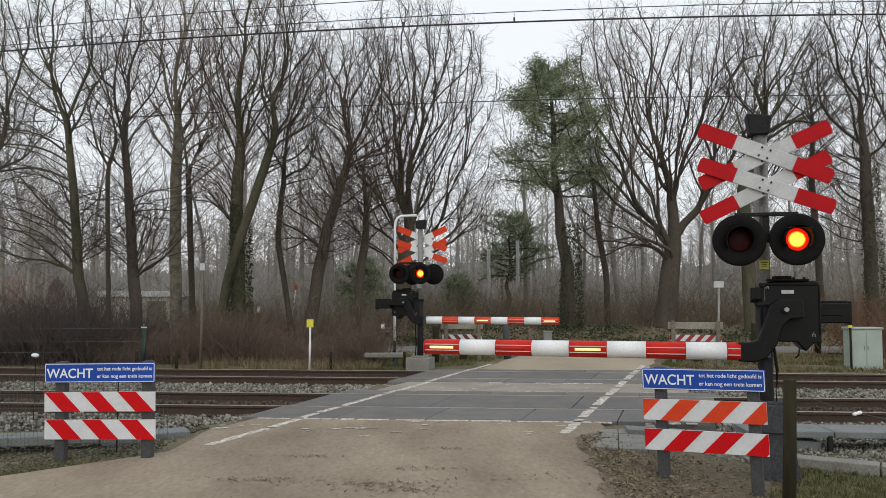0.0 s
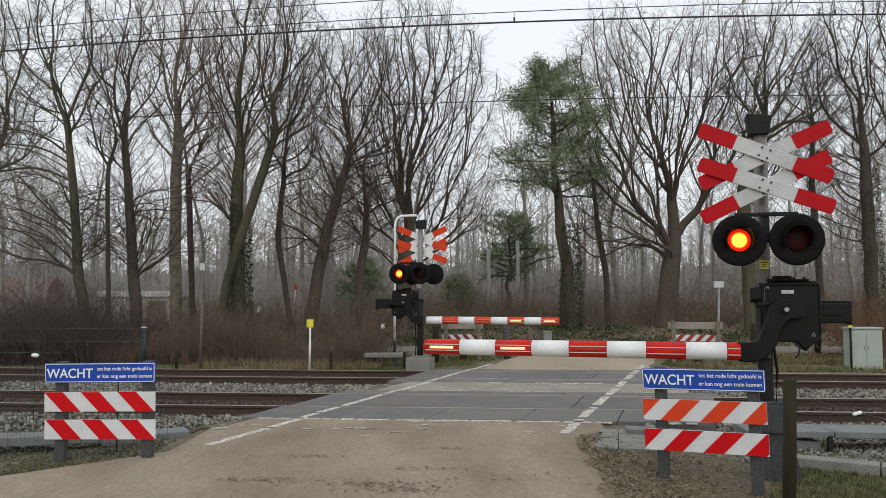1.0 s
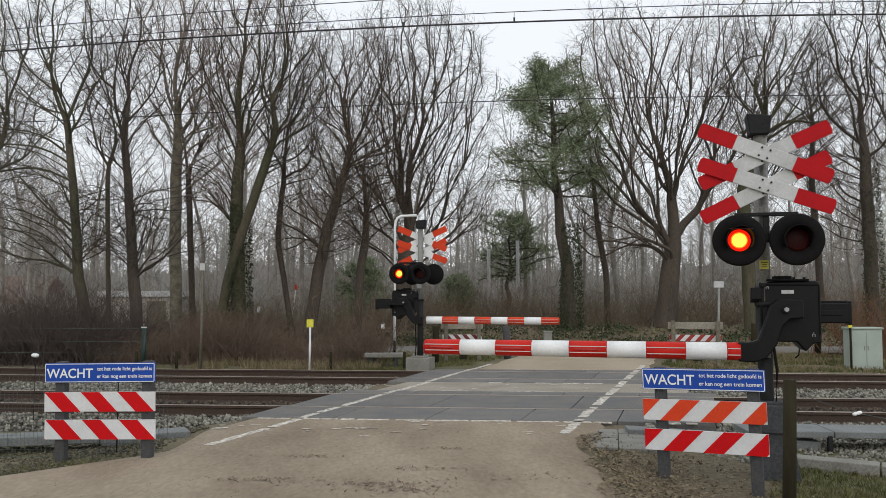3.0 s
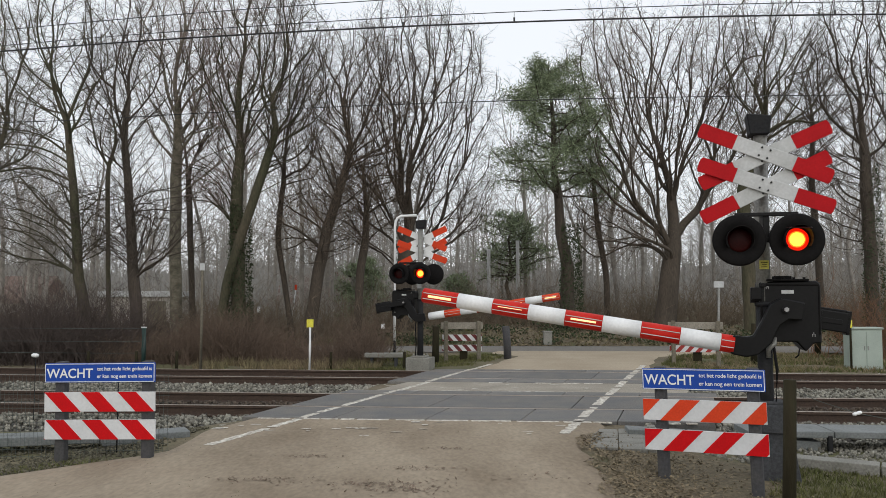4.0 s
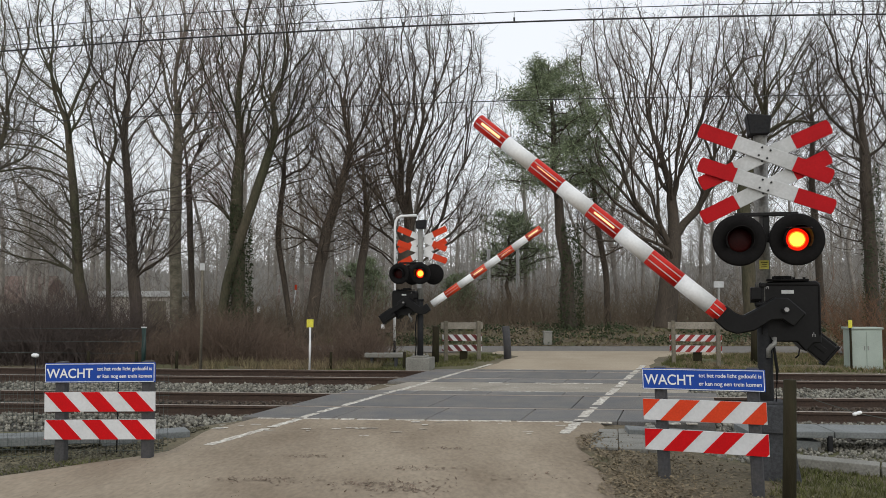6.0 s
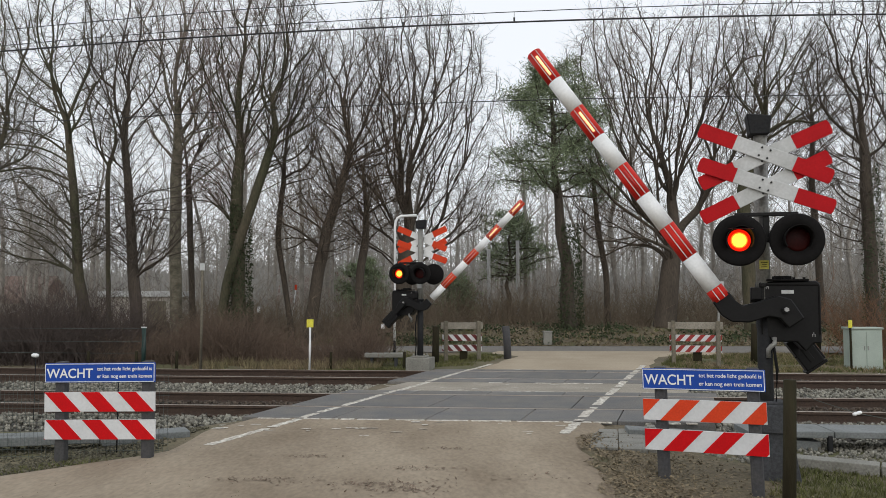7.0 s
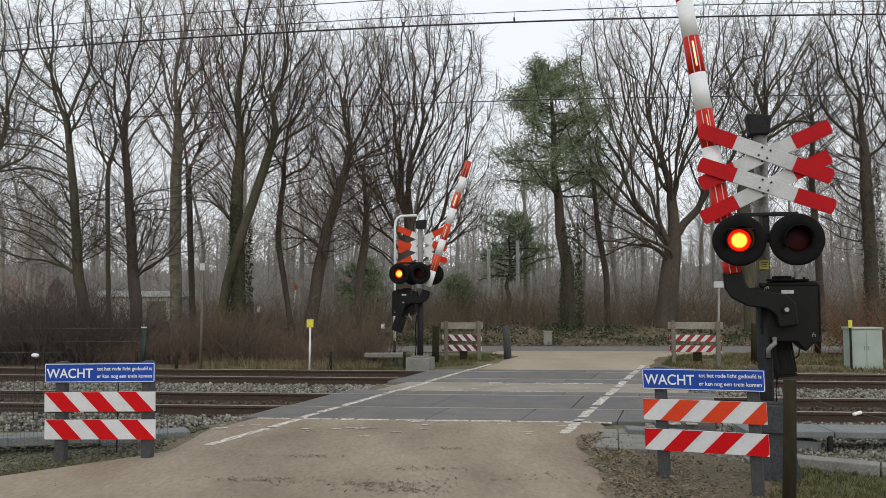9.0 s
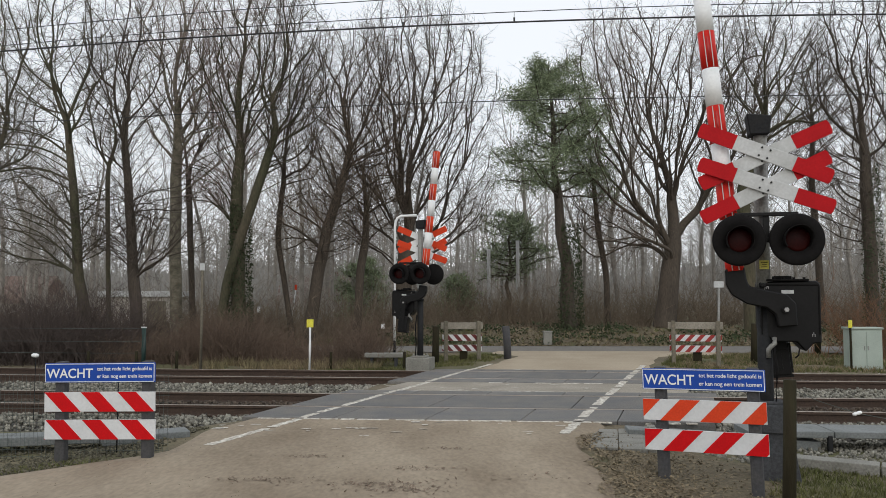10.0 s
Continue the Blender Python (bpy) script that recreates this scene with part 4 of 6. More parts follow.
# ---- trees ----
def colonise(rng, trunk, blobs, count, rise, low, step=0.26, kill=0.42, rounds=110):
    """Grows a bare tree into its crown space: shoots reach for free spots until all are near a twig.
    trunk: points from the foot up; blobs: (x, y, z, rx, ry, rz); returns nodes and their parents."""
    nodes, parents = [np.array(trunk[0], float)], [-1]
    for a, b in zip(trunk, trunk[1:]):
        a, b = np.array(a, float), np.array(b, float)
        k = max(1, int(np.linalg.norm(b - a) / step))
        for m in range(1, k + 1):
            nodes.append(a + (b - a) * m / k + rng.normal(size=3) * 0.025)
            parents.append(len(nodes) - 2)
    vol = np.array([rx * ry * rz for *_, rx, ry, rz in blobs])
    which = rng.choice(len(blobs), count, p=vol / vol.sum())
    B = np.array(blobs)[which]
    u = rng.normal(size=(count, 3))
    u /= np.linalg.norm(u, axis=1, keepdims=True)
    A = B[:, :3] + u * B[:, 3:] * rng.random((count, 1)) ** 0.42
    A = A[A[:, 2] > 1.2]
    top = max(p[2] for p in trunk)
    best, who = np.full(len(A), 1e9), np.zeros(len(A), int)

    def near(ids):
        P = np.array([nodes[i] for i in ids])
        d = A[:, None, :] - P[None]
        flat = np.hypot(d[..., 0], d[..., 1])
        dist = np.sqrt(flat ** 2 + d[..., 2] ** 2)
        cost = dist + 0.9 * np.maximum(0.0, rise * flat - d[..., 2])
        k = cost.argmin(1)
        c = cost[np.arange(len(A)), k]
        better = c < best
        best[better] = c[better]
        who[better] = np.array(ids)[k[better]]
        return dist.min(1)

    near([i for i, p in enumerate(nodes) if p[2] > low * top])
    kids = {}
    for _ in range(rounds):
        if not len(A):
            break
        pull = {}
        for a, w in zip(A, who):
            d = a - nodes[w]
            pull[w] = pull.get(w, 0) + d / (np.linalg.norm(d) + 1e-9)
        fresh = []
        for w, d in pull.items():
            if kids.get(w, 0) > 3:
                continue
            back = nodes[w] - nodes[parents[w]] if parents[w] >= 0 else np.array([0, 0, step])
            d = d / (np.linalg.norm(d) + 1e-9) + 0.5 * back / step + np.array([0, 0, 0.05]) + rng.normal(size=3) * 0.18
            d = d + 1.0 * np.array(noise.noise_vector(Vector(nodes[w]) * 0.9 + Vector((rise * 7, 3.0, count * 0.13))))
            nodes.append(nodes[w] + d / np.linalg.norm(d) * step)
            parents.append(w)
            kids[w] = kids.get(w, 0) + 1
            fresh.append(len(nodes) - 1)
        if not fresh:
            break
        reached = near(fresh) < kill
        A, best, who = A[~reached], best[~reached], who[~reached]
    return np.array(nodes), np.array(parents)


def limbs_of(nodes, parents, radius, tip=0.007):
    """Thickness by the number of tips carried, and the nodes strung into limbs."""
    n = len(nodes)
    kids = [[] for _ in range(n)]
    for i in range(1, n):
        kids[parents[i]].append(i)
    tips = np.zeros(n)
    for i in range(n - 1, -1, -1):
        tips[i] = 1 if not kids[i] else sum(tips[k] for k in kids[i])
    power = math.log(max(tips[0], 3)) / math.log(radius / tip)
    rad = tip * tips ** (1 / power)
    chains, todo = [], [(0, -1)]
    while todo:
        i, before = todo.pop()
        line = [before, i] if before >= 0 else [i]
        while kids[i]:
            order = sorted(kids[i], key=lambda k: -tips[k])
            todo += [(k, i) for k in order[1:]]
            i = order[0]
            line.append(i)
        chains.append(line)
    return chains, rad


def strung(nodes, rad, line, count):
    """A limb's points, smoothed and spread evenly over a number of rings."""
    p, r = nodes[line].copy(), rad[line].copy()
    if len(line) > 1:
        r[0] = min(r[0], r[1] * 1.25)
    for _ in range(2):
        p[1:-1] = 0.25 * p[:-2] + 0.5 * p[1:-1] + 0.25 * p[2:]
    t, u = np.linspace(0, 1, len(p)), np.linspace(0, 1, count)
    return np.stack([np.interp(u, t, p[:, k]) for k in range(3)], 1), np.interp(u, t, r)


def twig_lines(rng, nodes, parents, rad, thin, per, length, r0):
    """Fine twigs on all thin wood, each with two side shoots."""
    ids = np.nonzero((rad < thin) & (parents >= 0))[0]
    ids = np.repeat(ids, per)
    d = nodes[ids] - nodes[parents[ids]]
    d /= np.linalg.norm(d, axis=1, keepdims=True) + 1e-9
    n = len(ids)
    way = d * 0.6 + rng.normal(size=(n, 3)) * 0.62 + np.array([0, 0, 0.08])
    way /= np.linalg.norm(way, axis=1, keepdims=True)
    ln = (length * rng.uniform(0.45, 1.3, n))[:, None]
    a = nodes[ids] - d * rng.uniform(0, 0.2, (n, 1))
    b = a + way * ln * 0.5 + rng.normal(size=(n, 3)) * 0.05 * ln
    c = b + way * ln * 0.5 + rng.normal(size=(n, 3)) * 0.16 * ln
    main = np.stack([a, b, c], 1)
    side = []
    for _ in range(2):
        w = way + rng.normal(size=(n, 3)) * 0.6
        side.append(np.stack([b, b + w * ln * 0.5 * rng.uniform(0.5, 1.1, (n, 1))], 1))
    side = np.concatenate(side)
    return main, np.tile([r0, r0 * 0.8, r0 * 0.5], (n, 1)), side, np.tile([r0 * 0.75, r0 * 0.45], (2 * n, 1))


def joined(groups, mats):
    """One mesh of several sets of bars: (lines, radii, sides, material slot)."""
    V, Q, S, base = [], [], [], 0
    for lines, radii, sides, slot in groups:
        if not len(lines):
            continue
        v, q = tube_arrays(lines, radii, sides)
        V.append(v)
        Q.append(q + base)
        S.append(np.full(len(q), slot))
        base += len(v)
    return raw_mesh("crown", np.concatenate(V), np.concatenate(Q), mats, True, np.concatenate(S))


def tree_meshes(seed, trunk, blobs, count, radius, rise, low, bark, twig, step=0.26, kill=0.42, thin=0.026, per=2, length=0.66, r0=0.0046, tip=0.0105):
    """Trunk and crown meshes of one bare tree."""
    rng = np.random.default_rng(seed)
    nodes, parents = colonise(rng, trunk, blobs, count, rise, low, step, kill)
    chains, rad = limbs_of(nodes, parents, radius, tip)
    line, r = strung(nodes, rad, chains[0], 28)
    r = r * (1 + 0.35 * np.exp(-np.linspace(0, 1, 28) * 22))
    stem_mesh = tubes_mesh("trunk", [line], [r], bark, 12)
    thick, mid, fine = [], [], []
    for c in chains[1:]:
        if len(c) > 14:
            thick.append(strung(nodes, rad, c, 14))
        elif len(c) > 5:
            mid.append(strung(nodes, rad, c, 6))
        else:
            fine.append(strung(nodes, rad, c, 3))
    m, mr, s, sr = twig_lines(rng, nodes, parents, rad, thin, per, length, r0)
    groups = [([a for a, _ in g], [b for _, b in g], k, 0) for g, k in ((thick, 6), (mid, 4), (fine, 3))]
    return stem_mesh, joined(groups + [(m, mr, 3, 1), (s, sr, 3, 1)], [bark, twig])


def planted(name, at, meshes, label, group=""):
    ob = thing(name, at)
    p = new("trunk", meshes[0])
    p.parent = ob
    p = new("crown", meshes[1])
    p.parent = ob
    tagged(p, "bare branches and twigs", kind="stuff")
    tagged(ob, label, "tree", group)


def oak(x, y, trunk, radius, blobs, count, rise, low, seed, bark, twig, label, name="tree"):
    """A bare tree; trunk: (x, z) points above the foot; blobs: (x, z, rx, rz) of the crown."""
    foot = ground_height(x, y)
    line = [(0, 0, -0.15)] + [(a, 0.10 * math.sin(i * 1.7 + seed), b - foot) for i, (a, b) in enumerate(trunk)]
    crown = [(a, 0.0, b - foot, rx, min(rx, 2.6) * 0.9, rz) for a, b, rx, rz in blobs]
    planted(name, pose(x, y, foot), tree_meshes(seed, line, crown, count, radius, rise, low, bark, twig), label)


# the row along the lane, west to east
oak(-15.7, 27.0, [(0.16, 5.93)], 0.2, [(0.1, 8.44, 2.3, 4.4)], 735, 0.42, 0.28, 10, GREEN_BARK, TWIG, "tall bare tree with a mossy trunk")
oak(-10.08, 22.9, [(-0.45, 2.48), (-0.68, 4.61), (-0.91, 6.0)], 0.15, [(-1.27, 3.79, 2.5, 1.6), (-1.35, 8.86, 2.0, 3.1), (-3.07, 6.41, 1.6, 2.8)], 2012, 0.13, 0.22, 11, GREEN_BARK, TWIG, "bare oak with a curved trunk and low spreading limbs")
oak(-8.85, 23.2, [(-0.21, 2.33), (-0.46, 4.32), (-0.61, 6.47)], 0.17, [(-0.58, 8.13, 1.6, 3.3), (0.0, 3.82, 1.9, 1.6)], 2450, 0.26, 0.25, 12, BARK, TWIG, "tall bare tree with a brown mossy trunk")
oak(-11.74, 28.0, [(-0.14, 4.09), (-0.24, 6.49)], 0.08, [(-0.34, 8.89, 1.2, 2.6)], 455, 0.59, 0.4, 112, GREEN_BARK, TWIG, "slim bare tree between thicker trunks")
oak(-9.21, 27.5, [(-0.14, 3.06), (-0.18, 5.42), (-0.06, 7.38)], 0.2, [(-0.1, 10.13, 2.1, 3.7), (0.98, 9.15, 1.7, 3.3)], 2275, 0.85, 0.595, 13, BIRCH, BIRCH_TWIG, "slender birch with fine mauve twigs", "birch_tree")
oak(-8.94, 28.5, [(-0.18, 3.52), (-0.34, 5.97)], 0.11, [(0.11, 8.21, 1.2, 3.1)], 612, 0.68, 0.35, 113, BARK, TWIG, "slim dark bare tree beside the birch")
oak(-6.92, 27.0, [(-0.1, 2.84), (-0.2, 4.38), (0.0, 6.89)], 0.24, [(0.0, 9.79, 2.0, 4.0), (-1.06, 5.93, 1.4, 1.7)], 2625, 0.68, 0.51, 14, GREEN_BARK, BIRCH_TWIG, "tall bare tree with an ivy-clad trunk")
oak(-7.61, 26.7, [(0.29, 2.06), (0.76, 3.59), (1.34, 5.31), (1.81, 7.02)], 0.16, [(2.29, 9.31, 1.6, 3.8)], 1837, 0.68, 0.595, 15, GREEN_BARK, TWIG, "leaning bare tree with a mossy trunk")
oak(-5.28, 28.0, [(-0.3, 2.09), (-0.6, 3.49), (-0.4, 6.09)], 0.1, [(0.0, 8.49, 1.4, 4.0)], 1050, 0.51, 0.51, 16, BARK, TWIG, "slim leaning bare tree")
oak(-4.69, 27.5, [(0.29, 2.08), (0.68, 4.04), (1.17, 5.62), (1.47, 6.99)], 0.21, [(1.57, 7.97, 2.3, 3.6), (0.29, 4.24, 1.9, 1.7)], 3500, 0.51, 0.425, 116, BARK, BROWN_TWIG, "bare oak with a dense round brown crown")
oak(-3.11, 28.3, [(0.2, 2.7), (0.4, 4.52), (0.2, 6.14)], 0.15, [(0.3, 5.53, 2.1, 2.3)], 595, 0.34, 0.425, 117, BARK, BROWN_TWIG, "dark bare tree with spreading branches")
oak(-1.43, 29.0, [(-0.06, 2.11), (0.1, 3.35)], 0.33, [(0.41, 8.95, 3.1, 4.2), (-1.35, 5.42, 1.6, 1.8), (1.86, 5.42, 1.8, 2.0)], 5600, 0.85, 0.5, 17, BARK, TWIG, "large many-stemmed bare tree with a round crown")
oak(8.24, 29.5, [(0.1, 1.7), (0.31, 2.96), (0.42, 3.8)], 0.36, [(-1.16, 9.07, 3.2, 3.9), (2.0, 9.49, 2.5, 3.7), (-1.79, 4.23, 2.0, 1.7)], 4375, 0.89, 0.6, 18, BARK, BROWN_TWIG, "large bare tree with several brown stems")
oak(6.44, 31.0, [(-0.06, 2.59), (-0.33, 4.36), (-0.66, 7.68)], 0.12, [(-0.55, 5.91, 1.1, 2.2)], 455, 0.42, 0.51, 19, BARK, TWIG, "slim dark bare tree")
oak(11.12, 28.5, [(-0.11, 2.71), (-0.25, 5.56), (0.4, 7.6)], 0.24, [(1.11, 9.43, 2.5, 3.7)], 2100, 0.68, 0.595, 20, GREEN_BARK, TWIG, "tall bare tree behind the signal")
oak(15.34, 32.0, [(-0.12, 3.31), (-0.35, 6.05), (-0.23, 9.02)], 0.14, [(-0.12, 8.8, 1.7, 3.9)], 875, 0.51, 0.51, 21, BARK, TWIG, "slim bare tree at the wood's edge")
oak(14.95, 27.5, [(-0.1, 3.46), (-0.2, 6.4)], 0.22, [(-0.49, 9.35, 1.9, 3.9), (-0.98, 5.22, 1.4, 1.9)], 2100, 0.34, 0.25, 22, BARK, TWIG, "thick dark tree with ivy")
oak(17.32, 29.0, [(-0.42, 6.25)], 0.22, [(-0.42, 9.36, 1.9, 4.6)], 875, 0.42, 0.3, 23, BARK, TWIG, "tall bare tree at the wood's edge")


def leaf_cards(name, centres, size, mat, seed, stretch=(1, 1, 1)):
    """Many small leaves: bent quads at the given places."""
    rng = np.random.default_rng(seed)
    n = len(centres)
    u = rng.normal(size=(n, 3))
    u /= np.linalg.norm(u, axis=1, keepdims=True)
    v = np.cross(u, rng.normal(size=(n, 3)))
    v /= np.linalg.norm(v, axis=1, keepdims=True)
    s = (size * rng.uniform(0.6, 1.4, n))[:, None]
    c = np.asarray(centres)
    a, b = u * s * stretch[0], v * s * stretch[1]
    verts = np.stack([c - a, c - b * 0.5 + u * s * 0.1, c + a, c + b * 0.5 + u * s * 0.1], 1)
    return raw_mesh(name, verts.reshape(-1, 3), np.arange(n * 4).reshape(n, 4), mat)


def pine_tree(foot, height, r, seed, label, crown_lo=0.38, width=2.9, needles=2600, bow=0.0, blade=0.13):
    """A Scots pine: bare lower trunk, uneven clumps of needles on drooping limbs."""
    rng = np.random.default_rng(seed)
    ob = thing("pine_tree", pose(*foot))
    sk = [[], [], []]
    t = np.linspace(0, 1, 9)[:, None]
    trunk = np.array([0, 0, -0.15]) + np.array([bow, 0, height + 0.15]) * t + rng.normal(size=(9, 3)) * 0.08 * np.array([1, 1, 0])
    sk[0].append((trunk, r * (1 - 0.92 * t[:, 0])))
    tips = []
    for k in range(60):
        u = crown_lo + (0.99 - crown_lo) * (k + rng.random()) / 60
        f = u * 8
        i = min(int(f), 7)
        p = trunk[i] + (trunk[i + 1] - trunk[i]) * (f - i)
        a = rng.uniform(0, 2 * math.pi)
        reach = width * (1.0 - ((u - crown_lo) / (1 - crown_lo)) ** 3 * 0.75) * rng.uniform(0.45, 1.1)
        way = np.array([math.cos(a), math.sin(a), rng.uniform(-0.1, 0.35)])
        tt = np.linspace(0, 1, 6)[:, None]
        limb = p + way * reach * tt + np.array([0, 0, 0.25 * reach]) * tt ** 2 * (u - 0.2) + rng.normal(size=(6, 3)) * 0.07 * reach * tt
        sk[1].append((limb, np.maximum(0.05 * (1.1 - u) * (1 - 0.8 * tt[:, 0]) + 0.012, 0.01)))
        for j in range(9):
            w = rng.uniform(0.35, 1.0)
            g = w * 5
            i2 = min(int(g), 4)
            q = limb[i2] + (limb[i2 + 1] - limb[i2]) * (g - i2)
            d = rng.normal(size=3) * 0.5 + way * 0.6 + np.array([0, 0, 0.35])
            ln = 0.30 * reach * rng.uniform(0.5, 1.1)
            t5 = np.linspace(0, 1, 5)[:, None]
            tw = q + d * ln * t5
            sk[2].append((tw, np.full(5, 0.008)))
            tips.append((q + d * ln * 0.75, ln))
    p = new("trunk", tubes_mesh("trunk", [sk[0][0][0]], [sk[0][0][1]], BARK, 12))
    p.parent = ob
    p = new("crown", joined([([a for a, _ in g], [b for _, b in g], k, 0) for g, k in ((sk[1], 6), (sk[2], 3))], [BARK]))
    p.parent = ob
    tagged(p, "bare dark limbs", kind="stuff")
    spots = []
    per = max(1, needles * 10 // len(tips))
    for c, ln in tips:
        spots.append(c + rng.normal(size=(per, 3)) * np.array([0.28, 0.28, 0.16]) * (0.5 + ln))
    p = new("needles", leaf_cards("needles", np.concatenate(spots), blade, NEEDLES, seed, (1.0, 0.26, 1)))
    p.parent = ob
    tagged(p, "dull green needles", kind="stuff")
    tagged(ob, label, "pine tree")


pine_tree((4.72, 29.00, 0.30), 9.9, 0.30, 31, "dark green pine with an open crown and ivy on its trunk", 0.50, 2.35, 3600, -0.80, 0.085)
pine_tree((3.00, 38.00, 0.30), 5.2, 0.14, 32, "small green pine at the wood's edge", 0.42, 1.9, 800, 0.3, 0.11)
pine_tree((0.66, 42.00, 0.30), 2.3, 0.08, 33, "young dark spruce in the wood", 0.05, 1.0, 1100)
pine_tree((-4.71, 46.00, 0.30), 3.4, 0.10, 34, "young green spruce in the wood", 0.05, 1.6, 1400)


def ivy_on(foot, height, r, seed, label, count=2600):
    rng = np.random.default_rng(seed)
    z = height * rng.random(count) ** 1.2
    a = rng.uniform(0, 2 * math.pi, count)
    rr = (r * (1 - 0.35 * z / height)) * rng.uniform(0.9, 1.35, count) + 0.05 * rng.random(count)
    spots = np.stack([rr * np.cos(a), rr * np.sin(a), z], 1)
    ob = new("ivy", leaf_cards("ivy", spots, 0.045, IVY, seed, (1, 0.9, 1)))
    ob.matrix_basis = pose(*foot)
    tagged(ob, label, "ivy", kind="stuff")


ivy_on((4.68, 28.95, 0.25), 4.0, 0.36, 41, "dark ivy covering the pine's trunk", 3200)
ivy_on((-6.92, 26.95, 0.10), 4.6, 0.38, 42, "dark ivy covering a tree trunk", 3800)
ivy_on((14.95, 27.45, 0.20), 6.0, 0.30, 43, "dark ivy covering a tree trunk", 2600)


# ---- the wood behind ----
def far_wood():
    """Thin trees standing in depth behind the row, and the tangle of the wood beyond them; haze is put into their
    greys.
    """
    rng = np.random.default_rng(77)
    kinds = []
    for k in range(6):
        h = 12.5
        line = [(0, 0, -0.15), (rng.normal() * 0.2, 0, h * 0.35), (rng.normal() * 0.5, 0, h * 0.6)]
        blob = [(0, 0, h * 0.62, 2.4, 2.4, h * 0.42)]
        kinds.append(tree_meshes(200 + k, line, blob, 300, 0.11, 0.9, 0.2, HAZED_TWIG, HAZED_TWIG, 0.5, 0.75, 0.045, 1, 1.1, 0.008, 0.012))
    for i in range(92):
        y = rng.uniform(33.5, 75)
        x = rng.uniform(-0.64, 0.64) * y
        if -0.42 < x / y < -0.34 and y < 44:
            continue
        planted("slender_tree", pose(x, y, bank(x, y) - 0.1, 0, 0, rng.uniform(0, 360)) @ Matrix.Scale(rng.uniform(0.65, 1.1), 4), kinds[i % 6], "thin bare tree deep in the wood, greyed for haze", "trees of the wood behind")
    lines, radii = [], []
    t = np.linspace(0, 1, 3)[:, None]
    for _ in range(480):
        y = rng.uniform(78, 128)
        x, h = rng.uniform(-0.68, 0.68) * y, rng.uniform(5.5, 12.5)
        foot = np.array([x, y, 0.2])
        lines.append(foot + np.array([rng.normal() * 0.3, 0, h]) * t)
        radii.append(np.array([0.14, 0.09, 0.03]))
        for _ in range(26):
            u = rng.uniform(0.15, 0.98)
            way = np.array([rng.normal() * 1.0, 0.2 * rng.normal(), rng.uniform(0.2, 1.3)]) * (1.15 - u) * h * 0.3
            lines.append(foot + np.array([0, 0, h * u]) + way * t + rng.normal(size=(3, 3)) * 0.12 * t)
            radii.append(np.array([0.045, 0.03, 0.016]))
    ob = new("haze_toned_wood", tubes_mesh("haze_toned_wood", lines, radii, HAZED_FAR_WOOD, 3))
    tagged(ob, "bare trees far off, haze put into their grey", "wood", kind="stuff")


# lighter still with distance: the grey carries the haze, the air is clear
HAZED_FAR_WOOD = material("haze_toned_wood", (0.33, 0.32, 0.305), 0.95, second=(0.25, 0.24, 0.225), scale=0.2, fine=2)
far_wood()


def flakes(name, spots, size, mat, label, category, seed, lift=0.0, flat=0.15, aspect=0.5):
    """Small flat irregular pieces lying about."""
    rng = np.random.default_rng(seed)
    n = len(spots)
    c = np.asarray(spots, float) + np.array([0, 0, lift])
    a = rng.uniform(0, 2 * math.pi, n)
    s = size * rng.uniform(0.5, 1.5, n)
    u = np.stack([np.cos(a) * s, np.sin(a) * s, rng.normal(size=n) * flat * s], 1)
    v = np.stack([-np.sin(a) * s, np.cos(a) * s, rng.normal(size=n) * flat * s], 1) * (aspect * rng.uniform(0.6, 1.4, n))[:, None]
    k = rng.uniform(0.6, 1.1, (n, 4, 1))
    verts = np.stack([c - u * k[:, 0], c - v * k[:, 1], c + u * k[:, 2], c + v * k[:, 3]], 1)
    ob = new(name, raw_mesh(name, verts.reshape(-1, 3), np.arange(n * 4).reshape(n, 4), mat))
    return tagged(ob, label, category, kind="stuff")


def thicket(name, spots, height, mat, label, seed, per=9, thick=0.006, spread=0.55, category="shrub"):
    """A tangle of bare shoots rising from many roots."""
    rng = np.random.default_rng(seed)
    lines, radii = [], []
    t = np.linspace(0, 1, 3)[:, None]
    for x, y, z in spots:
        z = z + max(0.0, ground_height(x, y)) * (y > 25)
        for _ in range(per):
            h = height * rng.uniform(0.45, 1.15) * (1.0 + 0.8 * noise.noise((x * 0.45, y * 0.3, seed)))
            d = np.array([rng.normal() * spread * h, rng.normal() * spread * 0.7 * h, h])
            root = np.array([x + rng.normal() * 0.2, y + rng.normal() * 0.2, z - 0.05])
            lines.append(root + d * t + rng.normal(size=(3, 3)) * 0.09 * h * t)
            radii.append(thick * (1.3 - 0.9 * t[:, 0]))
            main = lines[-1]
            for _ in range(3):
                i = 1 + (rng.random() < 0.4)
                e = np.array([rng.normal(), rng.normal(), abs(rng.normal()) + 0.4]) * 0.28 * h
                lines.append(main[i] + e * t + rng.normal(size=(3, 3)) * 0.04 * h * t)
                radii.append(thick * 0.7 * (1.2 - 0.8 * t[:, 0]))
    ob = new(name, tubes_mesh(name, lines, radii, mat, 3))
    return tagged(ob, label, category, kind="stuff")


HEDGE = material("dark_hedge", (0.088, 0.067, 0.058), 0.95, second=(0.052, 0.04, 0.034), scale=0.6, fine=8)
BROWN_HEDGE = material("brown_hedge", (0.155, 0.108, 0.077), 0.95, second=(0.09, 0.066, 0.05), scale=0.6, fine=8)
RUSSET = material("russet_shoots", (0.19, 0.095, 0.05), 0.9, second=(0.12, 0.07, 0.04), scale=2, fine=8)


